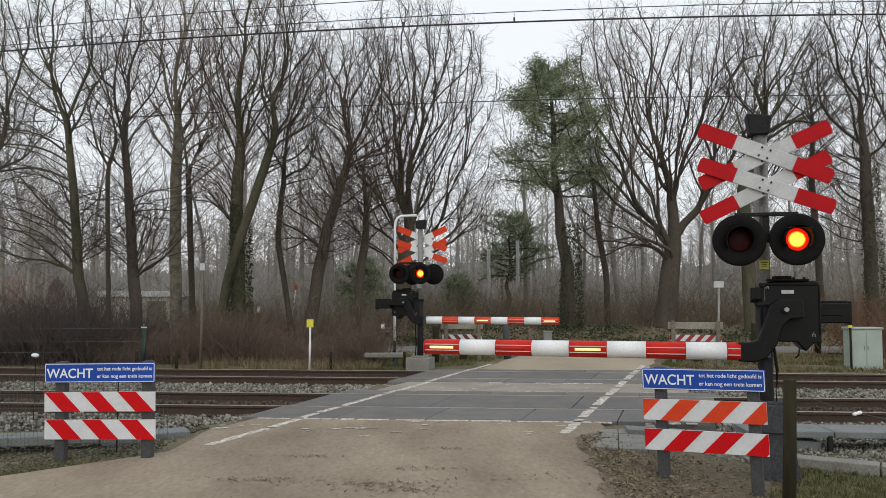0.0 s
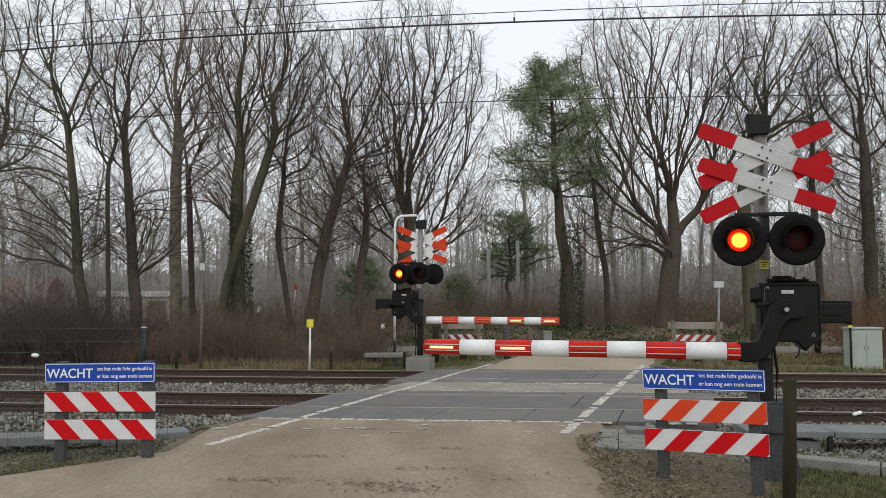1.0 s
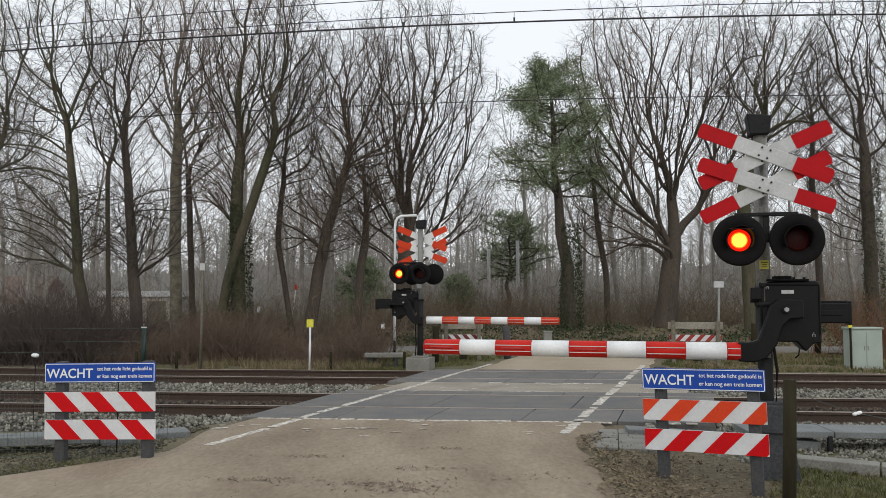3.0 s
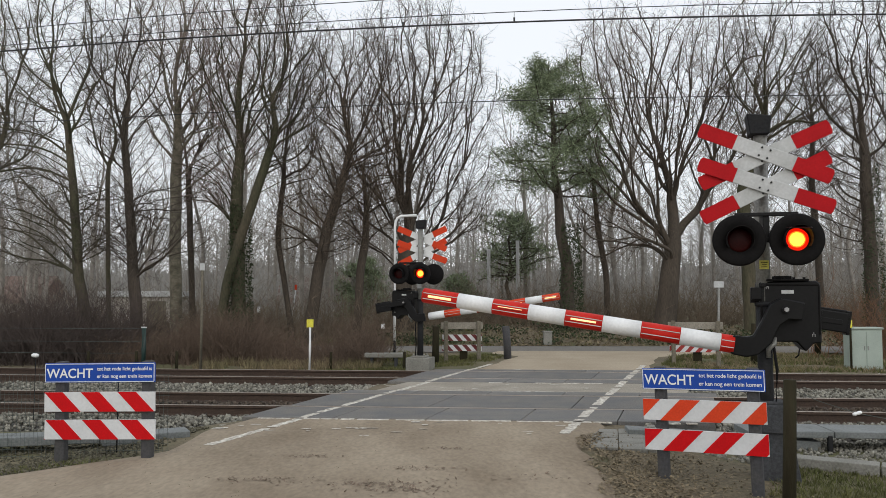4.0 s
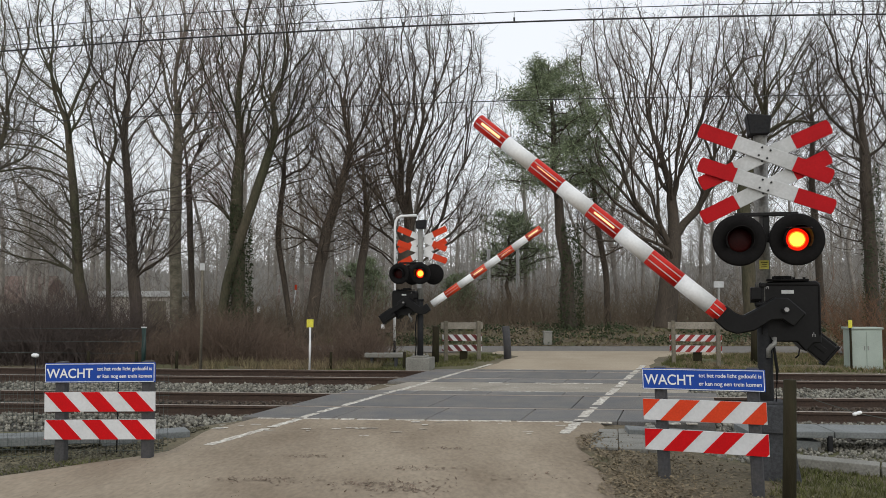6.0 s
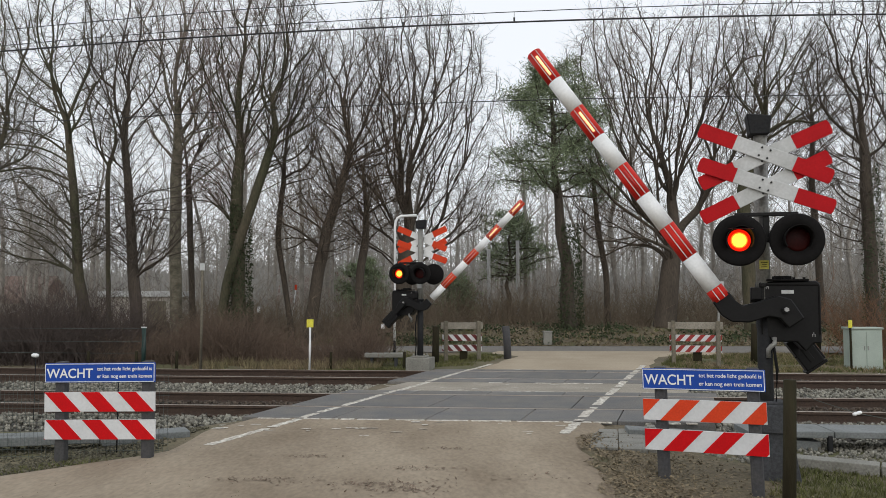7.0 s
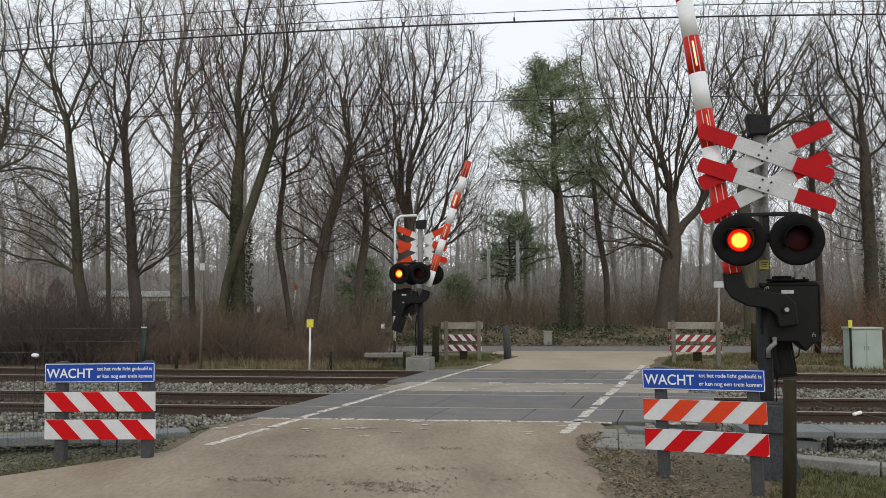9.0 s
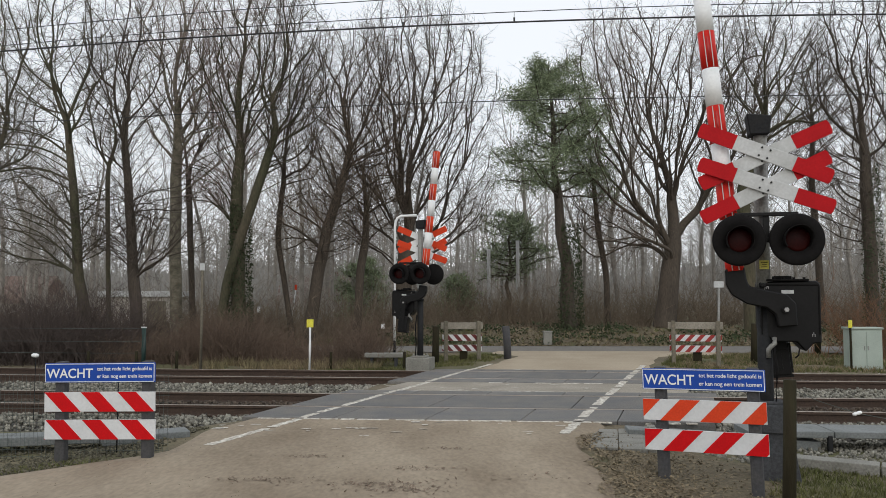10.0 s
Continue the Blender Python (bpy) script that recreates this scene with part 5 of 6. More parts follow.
def undergrowth():
    rng = np.random.default_rng(9)
    spots = [(rng.uniform(-16, -8.2), rng.uniform(19.6, 22.4), -0.1) for _ in range(360)]
    thicket("tall_hedge", spots, 1.15, HEDGE, "dense dark bare hedge along the track", 57, 9, 0.006)
    spots = [(rng.uniform(-8.6, -1.7), rng.uniform(19.6, 22.4), -0.1) for _ in range(430)]
    thicket("hedge", spots, 0.72, BROWN_HEDGE, "dense dark brown bare hedge along the track", 51, 9, 0.006)
    spots = [(rng.uniform(-0.62, -0.02) * y, y, -0.1) for y in rng.uniform(26.0, 33, 330)]
    spots = [p for p in spots if not -0.42 < p[0] / p[1] < -0.34 or rng.random() < 0.12]
    thicket("brushwood", spots, 1.25, SHRUB, "dark brown brushwood between the trunks", 54, 6, 0.008)
    spots = [(rng.uniform(-0.05, 0.64) * y, y, -0.1) for y in rng.uniform(29.5, 37, 320)]
    thicket("brushwood_east", spots, 1.3, SHRUB, "brown brushwood between the trunks", 55, 6, 0.008)
    spots = [(rng.uniform(-0.62, 0.62) * y, y, -0.1) for y in rng.uniform(28.6, 36, 700)]
    thicket("undergrowth", spots, 0.75, SHRUB, "brown bare undergrowth at the wood's edge", 52, 4, 0.008)
    spots = [(12.1 + rng.normal() * 0.6, 22.0 + rng.normal() * 0.4, -0.1) for _ in range(22)]
    thicket("russet_bush", spots, 1.35, RUSSET, "russet bare bush behind the cabinet", 56, 12, 0.007)
    spots = [(rng.uniform(-0.66, 0.66) * y, y, -0.1) for y in rng.uniform(38, 60, 500)]
    spots = [p for p in spots if p[0] / p[1] > -0.36 or rng.random() < 0.35]
    # takes the far twigs' grey, with haze in the colour
    thicket("deep_undergrowth", spots, 2.3, HAZED_TWIG, "grey-brown undergrowth deep in the wood, greyed for haze", 53, 5, 0.016)
    # leaves and ivy on the bank along the lane
    bank = [(rng.uniform(-3, 19), 25.75 + 3.6 * rng.random() ** 1.3) for _ in range(9000)]
    flakes("bank_litter", [(x, y, ground_height(x, y) + 0.015) for x, y in bank], 0.055, LEAF, "brown fallen leaves on the bank", "leaf litter", 58, 0.004, 0.5)
    bank = [(x, y) for x, y in ((rng.uniform(-3, 19), rng.uniform(26.0, 29.6)) for _ in range(9000)) if noise.noise((x * 0.6, y * 0.9, 3.0)) > 0.05]
    spots = np.array([(x, y, ground_height(x, y) + 0.05 + 0.16 * rng.random()) for x, y in bank])
    ob = new("ground_ivy", leaf_cards("ground_ivy", spots, 0.06, IVY, 59, (1, 0.9, 1)))
    tagged(ob, "low dark ivy on the bank", "ivy", kind="stuff")


undergrowth()


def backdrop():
    """The distant tree line that closes the view, far behind the wood; haze is painted into its colour."""
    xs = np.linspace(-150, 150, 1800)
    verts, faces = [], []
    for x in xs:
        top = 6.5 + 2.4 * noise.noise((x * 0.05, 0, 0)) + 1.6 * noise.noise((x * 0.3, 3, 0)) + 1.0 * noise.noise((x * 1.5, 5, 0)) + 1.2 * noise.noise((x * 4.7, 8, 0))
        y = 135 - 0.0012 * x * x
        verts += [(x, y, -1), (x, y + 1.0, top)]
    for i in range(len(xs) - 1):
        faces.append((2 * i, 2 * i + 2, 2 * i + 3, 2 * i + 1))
    ob = new("backdrop", raw_mesh("backdrop", verts, faces, HAZE_PAINTED_WOOD))
    tagged(ob, "distant tree line, haze painted into its grey", "backdrop", kind="structure")


# flat pale grey in place of the haze before a far tree line
HAZE_PAINTED_WOOD = material("haze_painted_wood", (0.29, 0.29, 0.28), 1.0, second=(0.21, 0.205, 0.195), scale=0.4, amount=0.8, fine=3, fine_amount=0.3, stretch=(1, 1, 0.4))
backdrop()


# ---- overhead line ----
def overhead(offset, wires, droppers, label):
    """Wires over a track: name, height over the middle, rise along the track, radius; they swing sideways between supports."""
    ob = thing("overhead_line", pose(0, offset, 0, 0, 0, TRACK_TURN))
    xs = np.linspace(-45, 45, 91)

    def at(x, z, rise):
        return (x, -0.20 + min(0.0075 * x * x, 0.45), z + rise * max(-25, min(25, x)))

    for name, z, rise, r in wires:
        bm = bmesh.new()
        bent_tube(bm, [at(x, z, rise) for x in xs], r, 6)
        part(name, bm, WIRE, ob)
    for x in droppers:
        a, b = at(x, *wires[0][1:3]), at(x, *wires[1][1:3])
        bm = bmesh.new()
        tube(bm, a, b, 0.004, seg=5)
        box(bm, a[0], a[1], a[2] + 0.035, 0.028, 0.022, 0.07)
        part("dropper", bm, WIRE, ob)
    tagged(ob, label, "overhead line", "overhead lines of the tracks")


overhead(12.05, [("contact_wire", 5.71, 0.0139, 0.013), ("auxiliary_wire", 5.86, 0.0215, 0.0065), ("carrier_wire", 6.15, 0.0253, 0.0065)], (-6.0, -2.9, -0.6, 1.1, 5.9), "dark contact wire and carriers over the near track")
overhead(16.13, [("contact_wire", 5.52, 0.0139, 0.009), ("carrier_wire", 8.6, 0.014, 0.007)], (-19.0, 19.0), "dark contact wire over the far track")


# ---- wear and litter on the ground ----
def cross_lines():
    """Worn white lines along the front and back of the near panels, broken into pieces."""
    rng = random.Random(8)
    for name, v, lo, hi, keep in (("deck_line_front", 10.19, -0.70, 5.1, 0.86), ("deck_line_back", 13.37, -0.65, 5.0, 0.7), ("deck_line_far", 14.73, -0.5, 4.6, 0.5), ("deck_line_end", 17.42, -0.3, 4.2, 0.6)):
        ob = new(name)
        tagged(ob, "worn white line along the deck's edge", "road marking", kind="structure")
        a = lo
        while a < hi:
            b = min(a + rng.uniform(0.12, 0.55), hi)
            if rng.random() < keep:
                w = rng.uniform(0.022, 0.05)
                bm = bmesh.new()
                pts = []
                for u, dv in ((a, -w), ((a + b) / 2, -w * rng.uniform(0.6, 1.1)), (b, -w * 0.8), (b, w), ((a + b) / 2, w * rng.uniform(0.6, 1.1)), (a, w * 0.8)):
                    y = track_y(road_x(v, u), v + dv)
                    pts.append((road_x(v, u), y))
                top = [bm.verts.new((x, y, -0.0065)) for x, y in pts]
                low = [bm.verts.new((x, y, -0.02)) for x, y in pts]
                bm.faces.new(top)
                for k in range(6):
                    bm.faces.new((low[k], low[(k + 1) % 6], top[(k + 1) % 6], top[k]))
                bmesh.ops.recalc_face_normals(bm, faces=bm.faces[:])
                part("dash", bm, WHITE_LINE, ob)
            a = b + rng.uniform(0.01, 0.10)


cross_lines()


def paint_flecks():
    """Old paint left on the worn approach."""
    rng = np.random.default_rng(21)
    verts, faces = [], []
    for _ in range(55):
        y = rng.choice([rng.uniform(9.0, 10.1), rng.uniform(13.45, 14.65)])
        x = road_x(y, rng.uniform(-0.7, 4.4))
        L, W = rng.uniform(0.02, 0.09), rng.uniform(0.012, 0.028)
        i = len(verts)
        for dx, dy in ((-L, -W), (0, -W * 1.3), (L, -W * 0.5), (L * 0.9, W), (0, W * 0.8), (-L * 0.8, W)):
            verts.append((x + dx + rng.normal() * 0.006, y + dy - 0.08 * dx, -0.0062))
        faces.append(tuple(range(i, i + 6)))
    ob = new("paint_flecks", raw_mesh("paint_flecks", verts, faces, WHITE_LINE))
    tagged(ob, "flecks of old white paint on the road", "paint flecks", kind="stuff")


paint_flecks()


def litter():
    rng = np.random.default_rng(22)
    # leaf litter and soil crumbs along the east edge of the road
    spots = []
    while len(spots) < 7000:
        y = rng.uniform(4.2, 9.3)
        x = road_east(y) + abs(rng.normal()) * 0.65 - 0.16 + 0.34 * noise.noise((y * 1.3, 2.0, 0))
        spots.append((x, y, max(ground_height(x, y), -0.014 if x < road_east(y) else -9) + 0.008))
    flakes("leaf_litter", spots, 0.021, LEAF, "brown leaf litter along the road's edge", "leaf litter", 23, 0.002, 0.28)
    crumbs = [(x + abs(rng.normal()) * 0.2, y + rng.normal() * 0.1, z - 0.006) for x, y, z in spots[:1800]]
    scatter_stones("soil_crumbs", crumbs, 0.009, SOIL, "crumbs of brown soil and gravel", "soil", 24)
    # mud kicked up on the road
    mud = []
    for cx, cy, n, sx, sy in ((-1.55, 6.9, 240, 0.30, 0.06), (-0.55, 6.75, 420, 0.28, 0.09), (-0.2, 7.35, 130, 0.20, 0.05), (-1.35, 7.9, 130, 0.16, 0.05), (0.05, 8.3, 70, 0.12, 0.04), (-0.35, 6.55, 300, 0.22, 0.08), (0.45, 6.1, 120, 0.4, 0.1), (0.7, 7.0, 90, 0.3, 0.1)):
        for _ in range(n // 2):
            mud.append((cx + rng.normal() * sx, cy + rng.normal() * sy, -0.008))
    flakes("mud_clods", mud, 0.020, MUD, "dark mud scraped onto the road", "mud", 25, 0.003, 0.25, 0.35)
    grit = [(rng.uniform(-4.5, 2.6), rng.uniform(5.0, 10.0), -0.01) for _ in range(500)]
    scatter_stones("road_grit", grit, 0.0035, SOIL, "fine grit on the road", "grit", 26)
    east = []
    while len(east) < 2600:
        x, y = rng.uniform(2.5, 6.6), rng.uniform(8.0, 10.2)
        if x > 3.3 - 1.0 * (y - 8.2):
            east.append((x, y, ground_height(x, y) + 0.01))
    scatter_stones("gravel_east", east, 0.024, STONE, "pale ballast stones below the cable duct", "gravel", 28)
    left = []
    while len(left) < 4200:
        x, y = rng.uniform(-6.2, -2.8), rng.uniform(6.9, 9.9)
        if x < road_west(y) - 0.04:
            left.append((x, y, ground_height(x, y) + 0.005))
    scatter_stones("gravel", left, 0.015, SOIL_STONE, "grey gravel beside the road", "gravel", 27)


MUD = material("mud", (0.15, 0.108, 0.078), 0.9, second=(0.20, 0.15, 0.11), scale=9, fine=40, spread=0.3)
SOIL_STONE = material("dirty_gravel", (0.112, 0.102, 0.07), 0.95, second=(0.066, 0.06, 0.036), scale=3, fine=30, spread=0.5)
SOIL = material("soil_crumb", (0.19, 0.155, 0.10), 0.95, second=(0.14, 0.112, 0.072), scale=4, fine=30, spread=0.5)
litter()


def grass(name, area, count, height, mat, label, seed, width=0.006, lean=0.45):
    """Blades of grass: thin bent triangles in tufts."""
    rng = np.random.default_rng(seed)
    spots = []
    while len(spots) < count:
        x, y = area(rng)
        if x is None:
            continue
        tuft = int(rng.integers(3, 8))
        for _ in range(tuft):
            px, py = x + rng.normal() * 0.03, y + rng.normal() * 0.03
            spots.append((px, py, ground_height(px, py) - 0.01))
    c = np.array(spots)
    n = len(c)
    h = height * rng.uniform(0.4, 1.3, n)
    a = rng.uniform(0, 2 * math.pi, n)
    w = np.stack([np.cos(a), np.sin(a), np.zeros(n)], 1) * (width * rng.uniform(0.7, 1.3, n))[:, None]
    d = np.stack([rng.normal(size=n) * lean * h, rng.normal(size=n) * lean * h, h], 1)
    mid = c + d * 0.55 + np.stack([np.zeros(n), np.zeros(n), 0.1 * h], 1)
    verts = np.stack([c - w, c + w, mid + w * 0.7, c + d, mid - w * 0.7], 1)
    faces = np.arange(n * 5).reshape(n, 5)
    ob = new(name, raw_mesh(name, verts.reshape(-1, 3), faces, mat))
    return tagged(ob, label, "grass", kind="stuff")


def pick(x0, x1, y0, y1, rule):
    def f(rng):
        x, y = rng.uniform(x0, x1), rng.uniform(y0, y1)
        return (x, y) if rule(x, y) and noise.noise((x * 1.1, y * 1.1, 9)) > -0.35 else (None, None)
    return f


def verges():
    grass("grass_near", pick(2.7, 6.2, 4.6, 8.3, lambda x, y: x > 2.55 + 0.45 * (y - 6.3)), 30000, 0.05, GRASS, "short mossy green grass around the posts", 61, 0.004)
    grass("grass_moss", pick(-6.5, -3.2, 6.0, 7.9, lambda x, y: x < road_west(y) - 0.1), 6000, 0.035, GRASS, "short moss and grass beside the road", 62, 0.004)
    grass("grass_far_west", pick(-3.5, 3.4, 18.6, 23.3, lambda x, y: x < road_x(y, -0.35) - max(0, y - 21.8) * 0.9), 14000, 0.07, GRASS, "green grass verge beyond the tracks", 63, 0.007)
    grass("grass_far_east", pick(4.5, 18, 18.3, 23.3, lambda x, y: x > road_x(y, 4.1) + max(0, y - 21.5) * 1.1), 26000, 0.09, GRASS, "green and straw-coloured grass verge", 64, 0.008)
    grass("dry_grass_east", pick(5.5, 18, 18.3, 23.2, lambda x, y: x > road_x(y, 4.5) + max(0, y - 21.5) * 1.1), 9000, 0.13, DRY_GRASS, "straw-coloured dry grass tufts", 65, 0.007)
    grass("dry_grass_west", pick(-6.0, -1.5, 18.9, 19.9, lambda x, y: True), 3200, 0.2, DRY_GRASS, "dry grass at the foot of the hedge", 66, 0.007, 0.3)
    grass("grass_lane", pick(-16, 18, 25.8, 28.5, lambda x, y: True), 5000, 0.10, GRASS, "rough grass along the wood's edge", 67, 0.010)


verges()


# ---- fences and small fittings west of the road ----
def mesh_fence():
    ob = thing("mesh_fence", pose(-6.1, 8.30, -0.1, 0, 0, -2))
    lines = [[(x, 0, 0.0), (x, 0, 0.45), (x, 0, 0.86)] for x in np.arange(0, 3.3, 0.045)]
    lines += [[(0, 0.002, z), (1.7, 0.002, z), (3.3, 0.002, z)] for z in np.arange(0.02, 0.87, 0.07)]
    p = new("wire_mesh", tubes_mesh("wire_mesh", lines, np.full((len(lines), 3), 0.0016), FENCE_WIRE, 4))
    p.parent = ob
    for x in (0.2, 2.75):
        bm = bmesh.new()
        tube(bm, (x, 0.03, -0.2), (x, 0.03, 0.86), 0.008, seg=8)
        part("stake", bm, DARK_STEEL, ob)
    tagged(ob, "low fine wire mesh fence beside the ballast", "fence")
    ob = thing("wire_fence", pose(-7.00, 18.62, -0.07))
    for z in (0.33, 0.60, 0.90):
        bm = bmesh.new()
        bent_tube(bm, [(-9 + 0.75 * k, 0, z + 0.008 * math.sin(k)) for k in range(13)], 0.005, 5)
        part("strand", bm, FENCE_WIRE, ob)
    for x in (-4.5, -7.5):
        bm = bmesh.new()
        tube(bm, (x, 0.03, -0.1), (x, 0.03, 0.92), 0.03, seg=8)
        part("stake", bm, GREEN_POST, ob)
    tagged(ob, "wire fence with green posts along the far track", "fence")


mesh_fence()
for px in ((-8.03, 18.00, -0.02), (-6.94, 18.00, -0.02), (-6.16, 18.40, -0.05), (-0.93, 19.00, -0.10), (-2.71, 19.20, -0.12)):
    dark_post("wooden_stake", px, 0.36, 0.035, WOOD, "short wooden stake in the dry grass", (0.01, 0))


def white_knob(foot, label, deep=0.15):
    """A white insulator knob on a thin bent rod."""
    ob = thing("insulator", pose(*foot))
    bm = bmesh.new()
    lathe(bm, [(0.001, 0.06), (0.02, 0.055), (0.03, 0.03), (0.022, 0.012), (0.03, -0.01), (0.024, -0.04), (0.001, -0.05)], pose(0, 0, 0.14, 0, 0, 70), seg=14)
    part("knob", bm, WHITE, ob)
    bm = bmesh.new()
    bent_tube(bm, [(0, 0, -deep), (0.005, 0, 0.05), (0, 0, 0.14)], 0.006, 6)
    part("rod", bm, DARK_STEEL, ob)
    tagged(ob, label, "insulator")


white_knob((-5.58, 10.90, 0.62), "white insulator knob on a rod beside the ballast", 0.85)


def gate_strand():
    """A slack electric-fence strand hooked to the timber post, with a white insulator on it."""
    ob = thing("fence_strand", pose(2.47, 5.60, 0.90))
    pts = [(0, 0, 0.0), (0.15, -0.02, -0.07), (0.40, -0.05, -0.150), (0.62, -0.07, -0.19), (1.4, -0.12, -0.24)]
    bm = bmesh.new()
    bent_tube(bm, pts, 0.0022, 6)
    part("strand", bm, FENCE_WIRE, ob)
    bm = bmesh.new()
    lathe(bm, [(0.001, 0.032), (0.010, 0.030), (0.014, 0.014), (0.009, 0.006), (0.013, -0.012), (0.010, -0.030), (0.001, -0.033)], pose(0.405, -0.05, -0.152, 0, 0, 90) @ Matrix.Rotation(radians(-16), 4, "X"), seg=14)
    part("insulator", bm, WHITE, ob, "white plastic insulator")
    bm = bmesh.new()
    bent_tube(bm, [(-0.03, 0.0, 0.0), (-0.01, 0, 0.012), (0.004, 0, 0.0), (-0.01, 0, -0.012)], 0.003, 6)
    part("hook", bm, DARK_STEEL, ob)
    tagged(ob, "slack wire strand with a white insulator on a timber post", "fence wire")


gate_strand()


# ---- buildings behind the trees ----
def house(foot, w, d, h, roof_h, wall, roof, label, turn=0.0, windows=3):
    ob = thing("house", pose(*foot, 0, 0, turn))
    bm = bmesh.new()
    box(bm, 0, 0, h / 2, w, d, h)
    part("wall", bm, wall, ob)
    bm = bmesh.new()
    prism(bm, [(-d / 2 - 0.3, h), (d / 2 + 0.3, h), (0, h + roof_h)], w + 0.5, Matrix.Rotation(math.pi / 2, 4, "Z"))
    roof_ob = part("roof", bm, roof, ob)
    bm = bmesh.new()
    box(bm, w * 0.3, 0.2, h + roof_h, 0.5, 0.5, 1.0, 0.02)
    part("chimney", bm, ROOF, roof_ob)
    for k in range(windows):
        x = -w / 2 + w * (k + 0.5) / windows
        bm = bmesh.new()
        box(bm, x, -d / 2 - 0.02, h * 0.55, 1.1, 0.10, 1.2, 0.01)
        win = part("window", bm, WHITE, ob)
        bm = bmesh.new()
        box(bm, x, -d / 2 - 0.06, h * 0.55, 0.95, 0.05, 1.05)
        part("pane", bm, WINDOW_DARK, win)
    tagged(ob, label, "house")


house((-41.27, 75.00, -1.80), 9, 7, 2.8, 2.6, HOUSE_WALL, ROOF, "house with a red clay roof behind the trees")
house((-15.13, 95.00, -2.36), 8, 7, 3.0, 3.6, ROOF, ROOF, "small red brick house seen between trunks")


def shed():
    ob = thing("shed", pose(-14.84, 40.00, -0.52, 0, 0, 4))
    bm = bmesh.new()
    box(bm, 0, 0, 1.0, 3.6, 3.0, 2.3)
    part("wall", bm, HOUSE_WALL, ob)
    bm = bmesh.new()
    box(bm, 0, 0, 2.25, 3.9, 3.3, 0.28, 0.02)
    part("roof", bm, GREY_WHITE, ob, "flat roof with a pale fascia")
    bm = bmesh.new()
    box(bm, 0.8, -1.52, 0.95, 0.9, 0.06, 1.9)
    part("door", bm, GREY_WOOD, ob)
    tagged(ob, "flat-roofed pale shed behind the hedge", "shed")


shed()
for px, h in (((2.08, 36.00, 0.25), 3.5), ((3.40, 36.00, 0.25), 3.9), ((2.95, 40.00, 0.25), 3.6)):
    dark_post("pale_mast", px, h, 0.09, PALE_MAST, "pale concrete mast standing in the wood")
dark_post("marker_pole", (-6.60, 34.00, -0.12), 2.0, 0.025, GREY_WHITE, "pale leaning marker pole with a red top", (0.28, 0), (0.10, 0.22, FADED_RED))
dark_post("small_sign", (-1.81, 24.00, 0.10), 0.52, 0.02, GREY_WOOD, "small white sign on a thin post", (0, 0), (0.11, 0.14, WHITE))
dark_post("marker_pole", (-7.44, 32.00, -0.11), 1.05, 0.05, BLACK, "black and white marker pole behind the hedge", (0, 0), (0.12, 0.25, WHITE))


# ---- what moves ----
def ease_rows(steps, pivot, turn):
    return [(t, Matrix.Translation(pivot) @ Matrix.Rotation(radians(turn), 4, "Z") @ Matrix.Rotation(radians(-a), 4, "Y")) for t, a in steps]


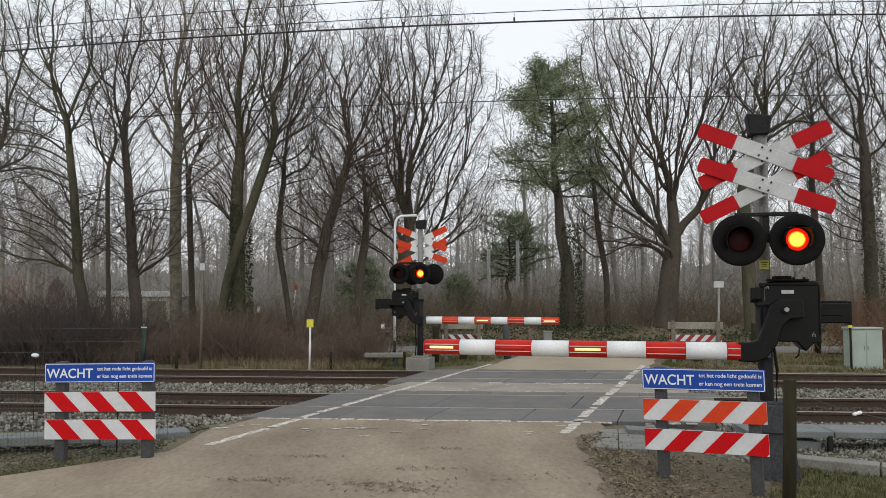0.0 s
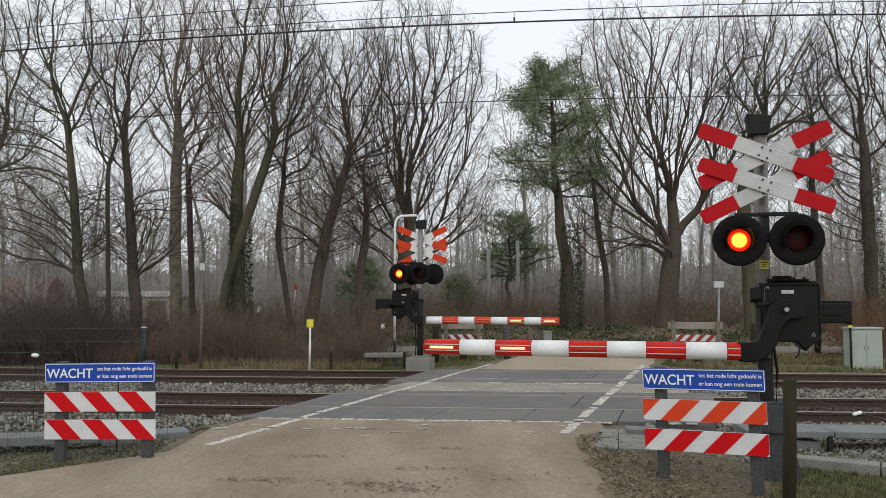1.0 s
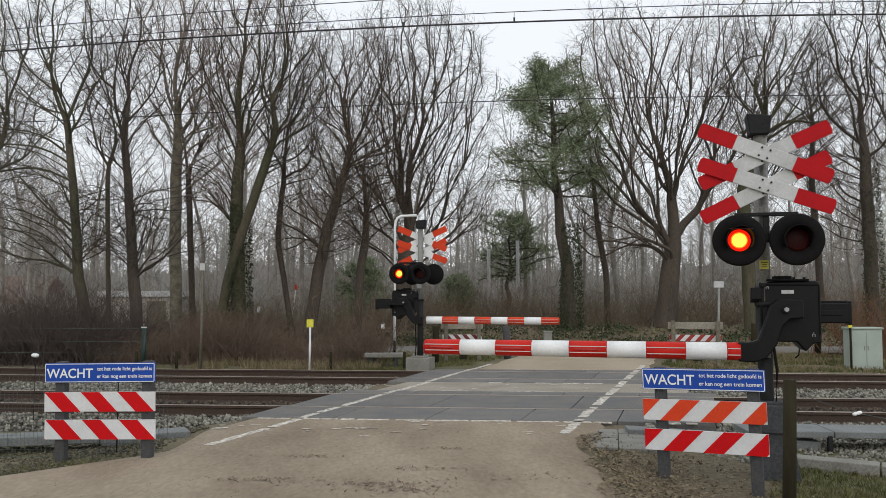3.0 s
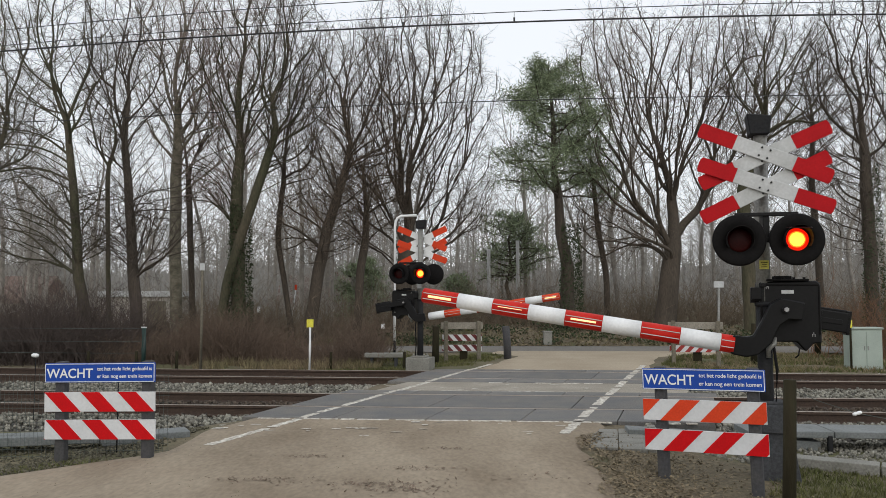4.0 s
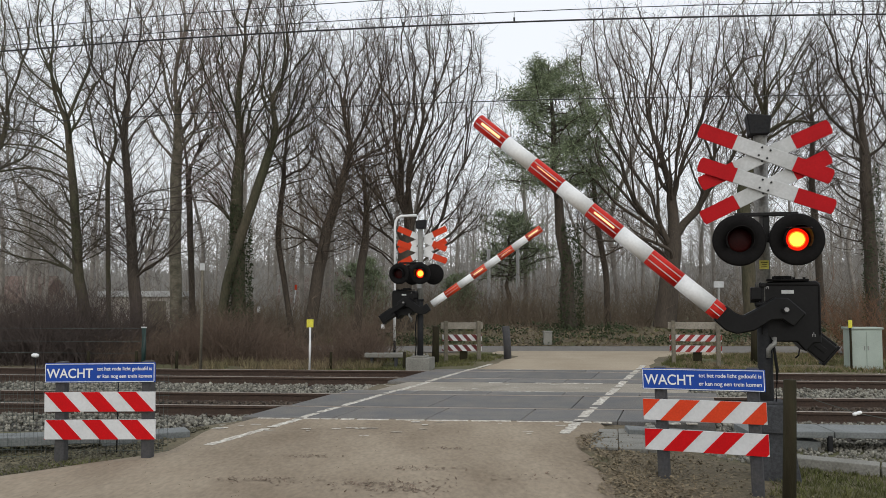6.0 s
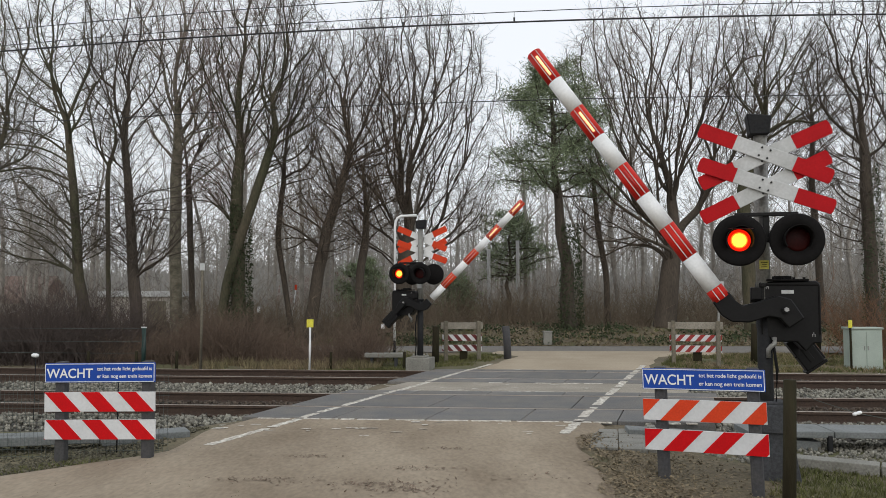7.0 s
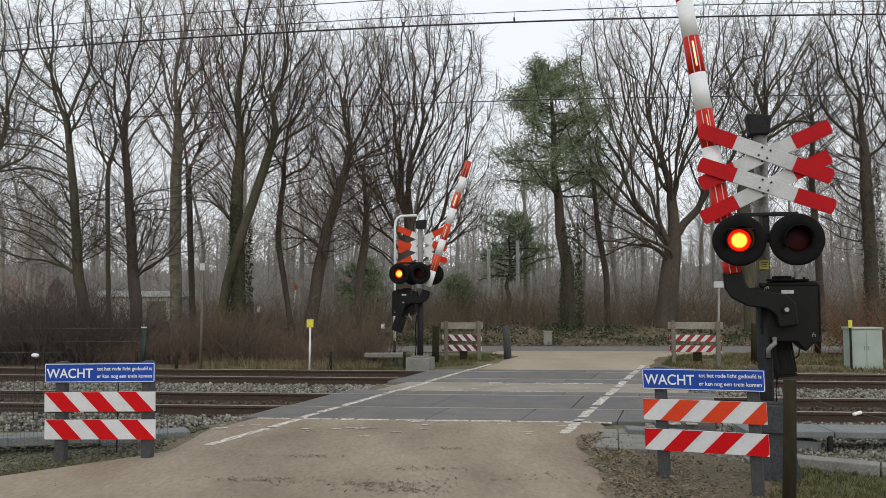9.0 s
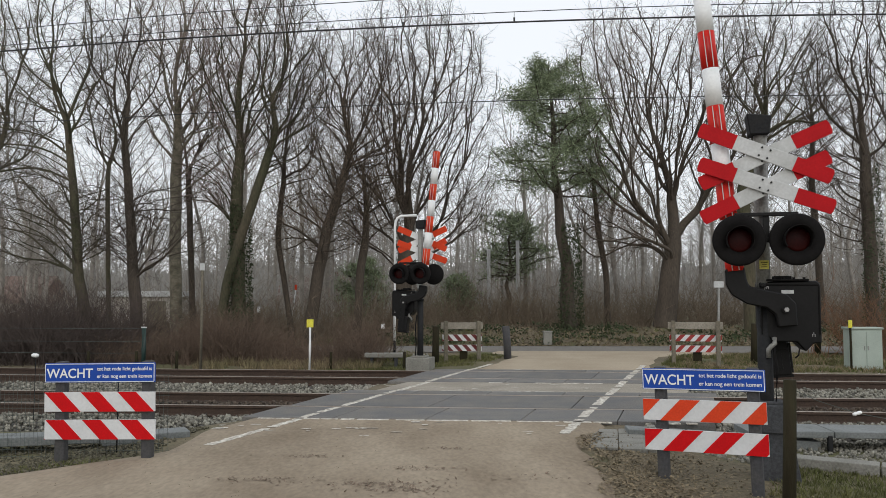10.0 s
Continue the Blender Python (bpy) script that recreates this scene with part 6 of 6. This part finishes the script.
RISE = [(0.0, 0.0), (3.3, 0.0), (3.5, 1.2), (3.8, 5.6), (4.0, 8.7), (4.5, 16.3), (5.0, 25.0), (5.5, 32.6), (5.7, 35.7), (6.2, 43.0), (6.8, 51.7), (7.0, 54.7), (7.5, 61.2), (8.0, 68.3), (8.5, 74.6), (8.8, 78.8), (9.0, 81.6), (9.2, 83.8), (9.4, 84.6), (10.0, 84.6)]
FAR_RISE = [(0.0, 0.0), (3.3, 0.0), (3.5, 1.0), (3.8, 5.4), (4.0, 8.8), (4.5, 15.4), (5.0, 21.8), (5.5, 28.0), (5.7, 30.4), (6.2, 36.4), (6.8, 43.4), (7.0, 45.8), (7.5, 51.6), (8.0, 57.8), (8.5, 64.2), (9.0, 71.2), (9.5, 78.0), (9.8, 82.0), (10.0, 84.0)]
PERIOD = 0.672
FRAME = 1.0 / FPS


def lit_spans(first, second, end=9.75):
    """Spans in which one of the two alternating lamps is lit."""
    spans = []
    for k in range(-1, 16):
        a, b = max(first + PERIOD * k, -1.0), min(second + PERIOD * k, end)
        if b > 0 and a < b:
            spans.append((a, b))
    return spans


def switch_rows(spans, at, axis, shut, lit, steps):
    """Turns a flap or roller from shut to lit over a few frames at each span's start, and back at its end."""
    def m(a):
        return at @ Matrix.Rotation(radians(a), 4, axis)
    state = any(a <= 0 < b for a, b in spans)
    rows = {0: lit if state else shut}
    last = frame(10.0) - 1
    for a, b in spans:
        for t, target, before in ((a, lit, shut), (b, shut, lit)):
            f = round(t * FPS) + (steps > 1)
            if f - steps < 1 or f > last:
                continue
            for k in range(steps + 1):
                rows[f - steps + k] = before + (target - before) * k / steps
    rows[last] = rows[max(rows)]
    return [(f * FRAME, m(v)) for f, v in sorted(rows.items())]


LEFT_LIT = lit_spans(0.25, 0.635)
RIGHT_LIT = lit_spans(0.635 - PERIOD, 0.25)
TIP_LIT = [(-1.0, 2.25), (3.75, 7.30), (8.3, 8.75)]


def motions():
    walk(near_boom, ease_rows(RISE, NEAR_PIVOT, 180))
    walk(far_boom, ease_rows(FAR_RISE, FAR_PIVOT, 180))
    for flaps, order in ((near_flaps, (LEFT_LIT, RIGHT_LIT)), (far_flaps, (RIGHT_LIT, LEFT_LIT))):
        for (flap, where), spans in zip(flaps, order):
            walk(flap, switch_rows(spans, where, "X", 0.0, -84.0, 1))
    late = lambda spans: [s for s in spans if s[0] < 2.2 or s[0] > 3.5]
    for rollers in (near_rollers, far_rollers):
        for (roller, where), spans in zip(rollers, (TIP_LIT, late(LEFT_LIT), late(RIGHT_LIT))):
            walk(roller, switch_rows(spans, where, "X", 180.0, 0.0, 3))


motions()
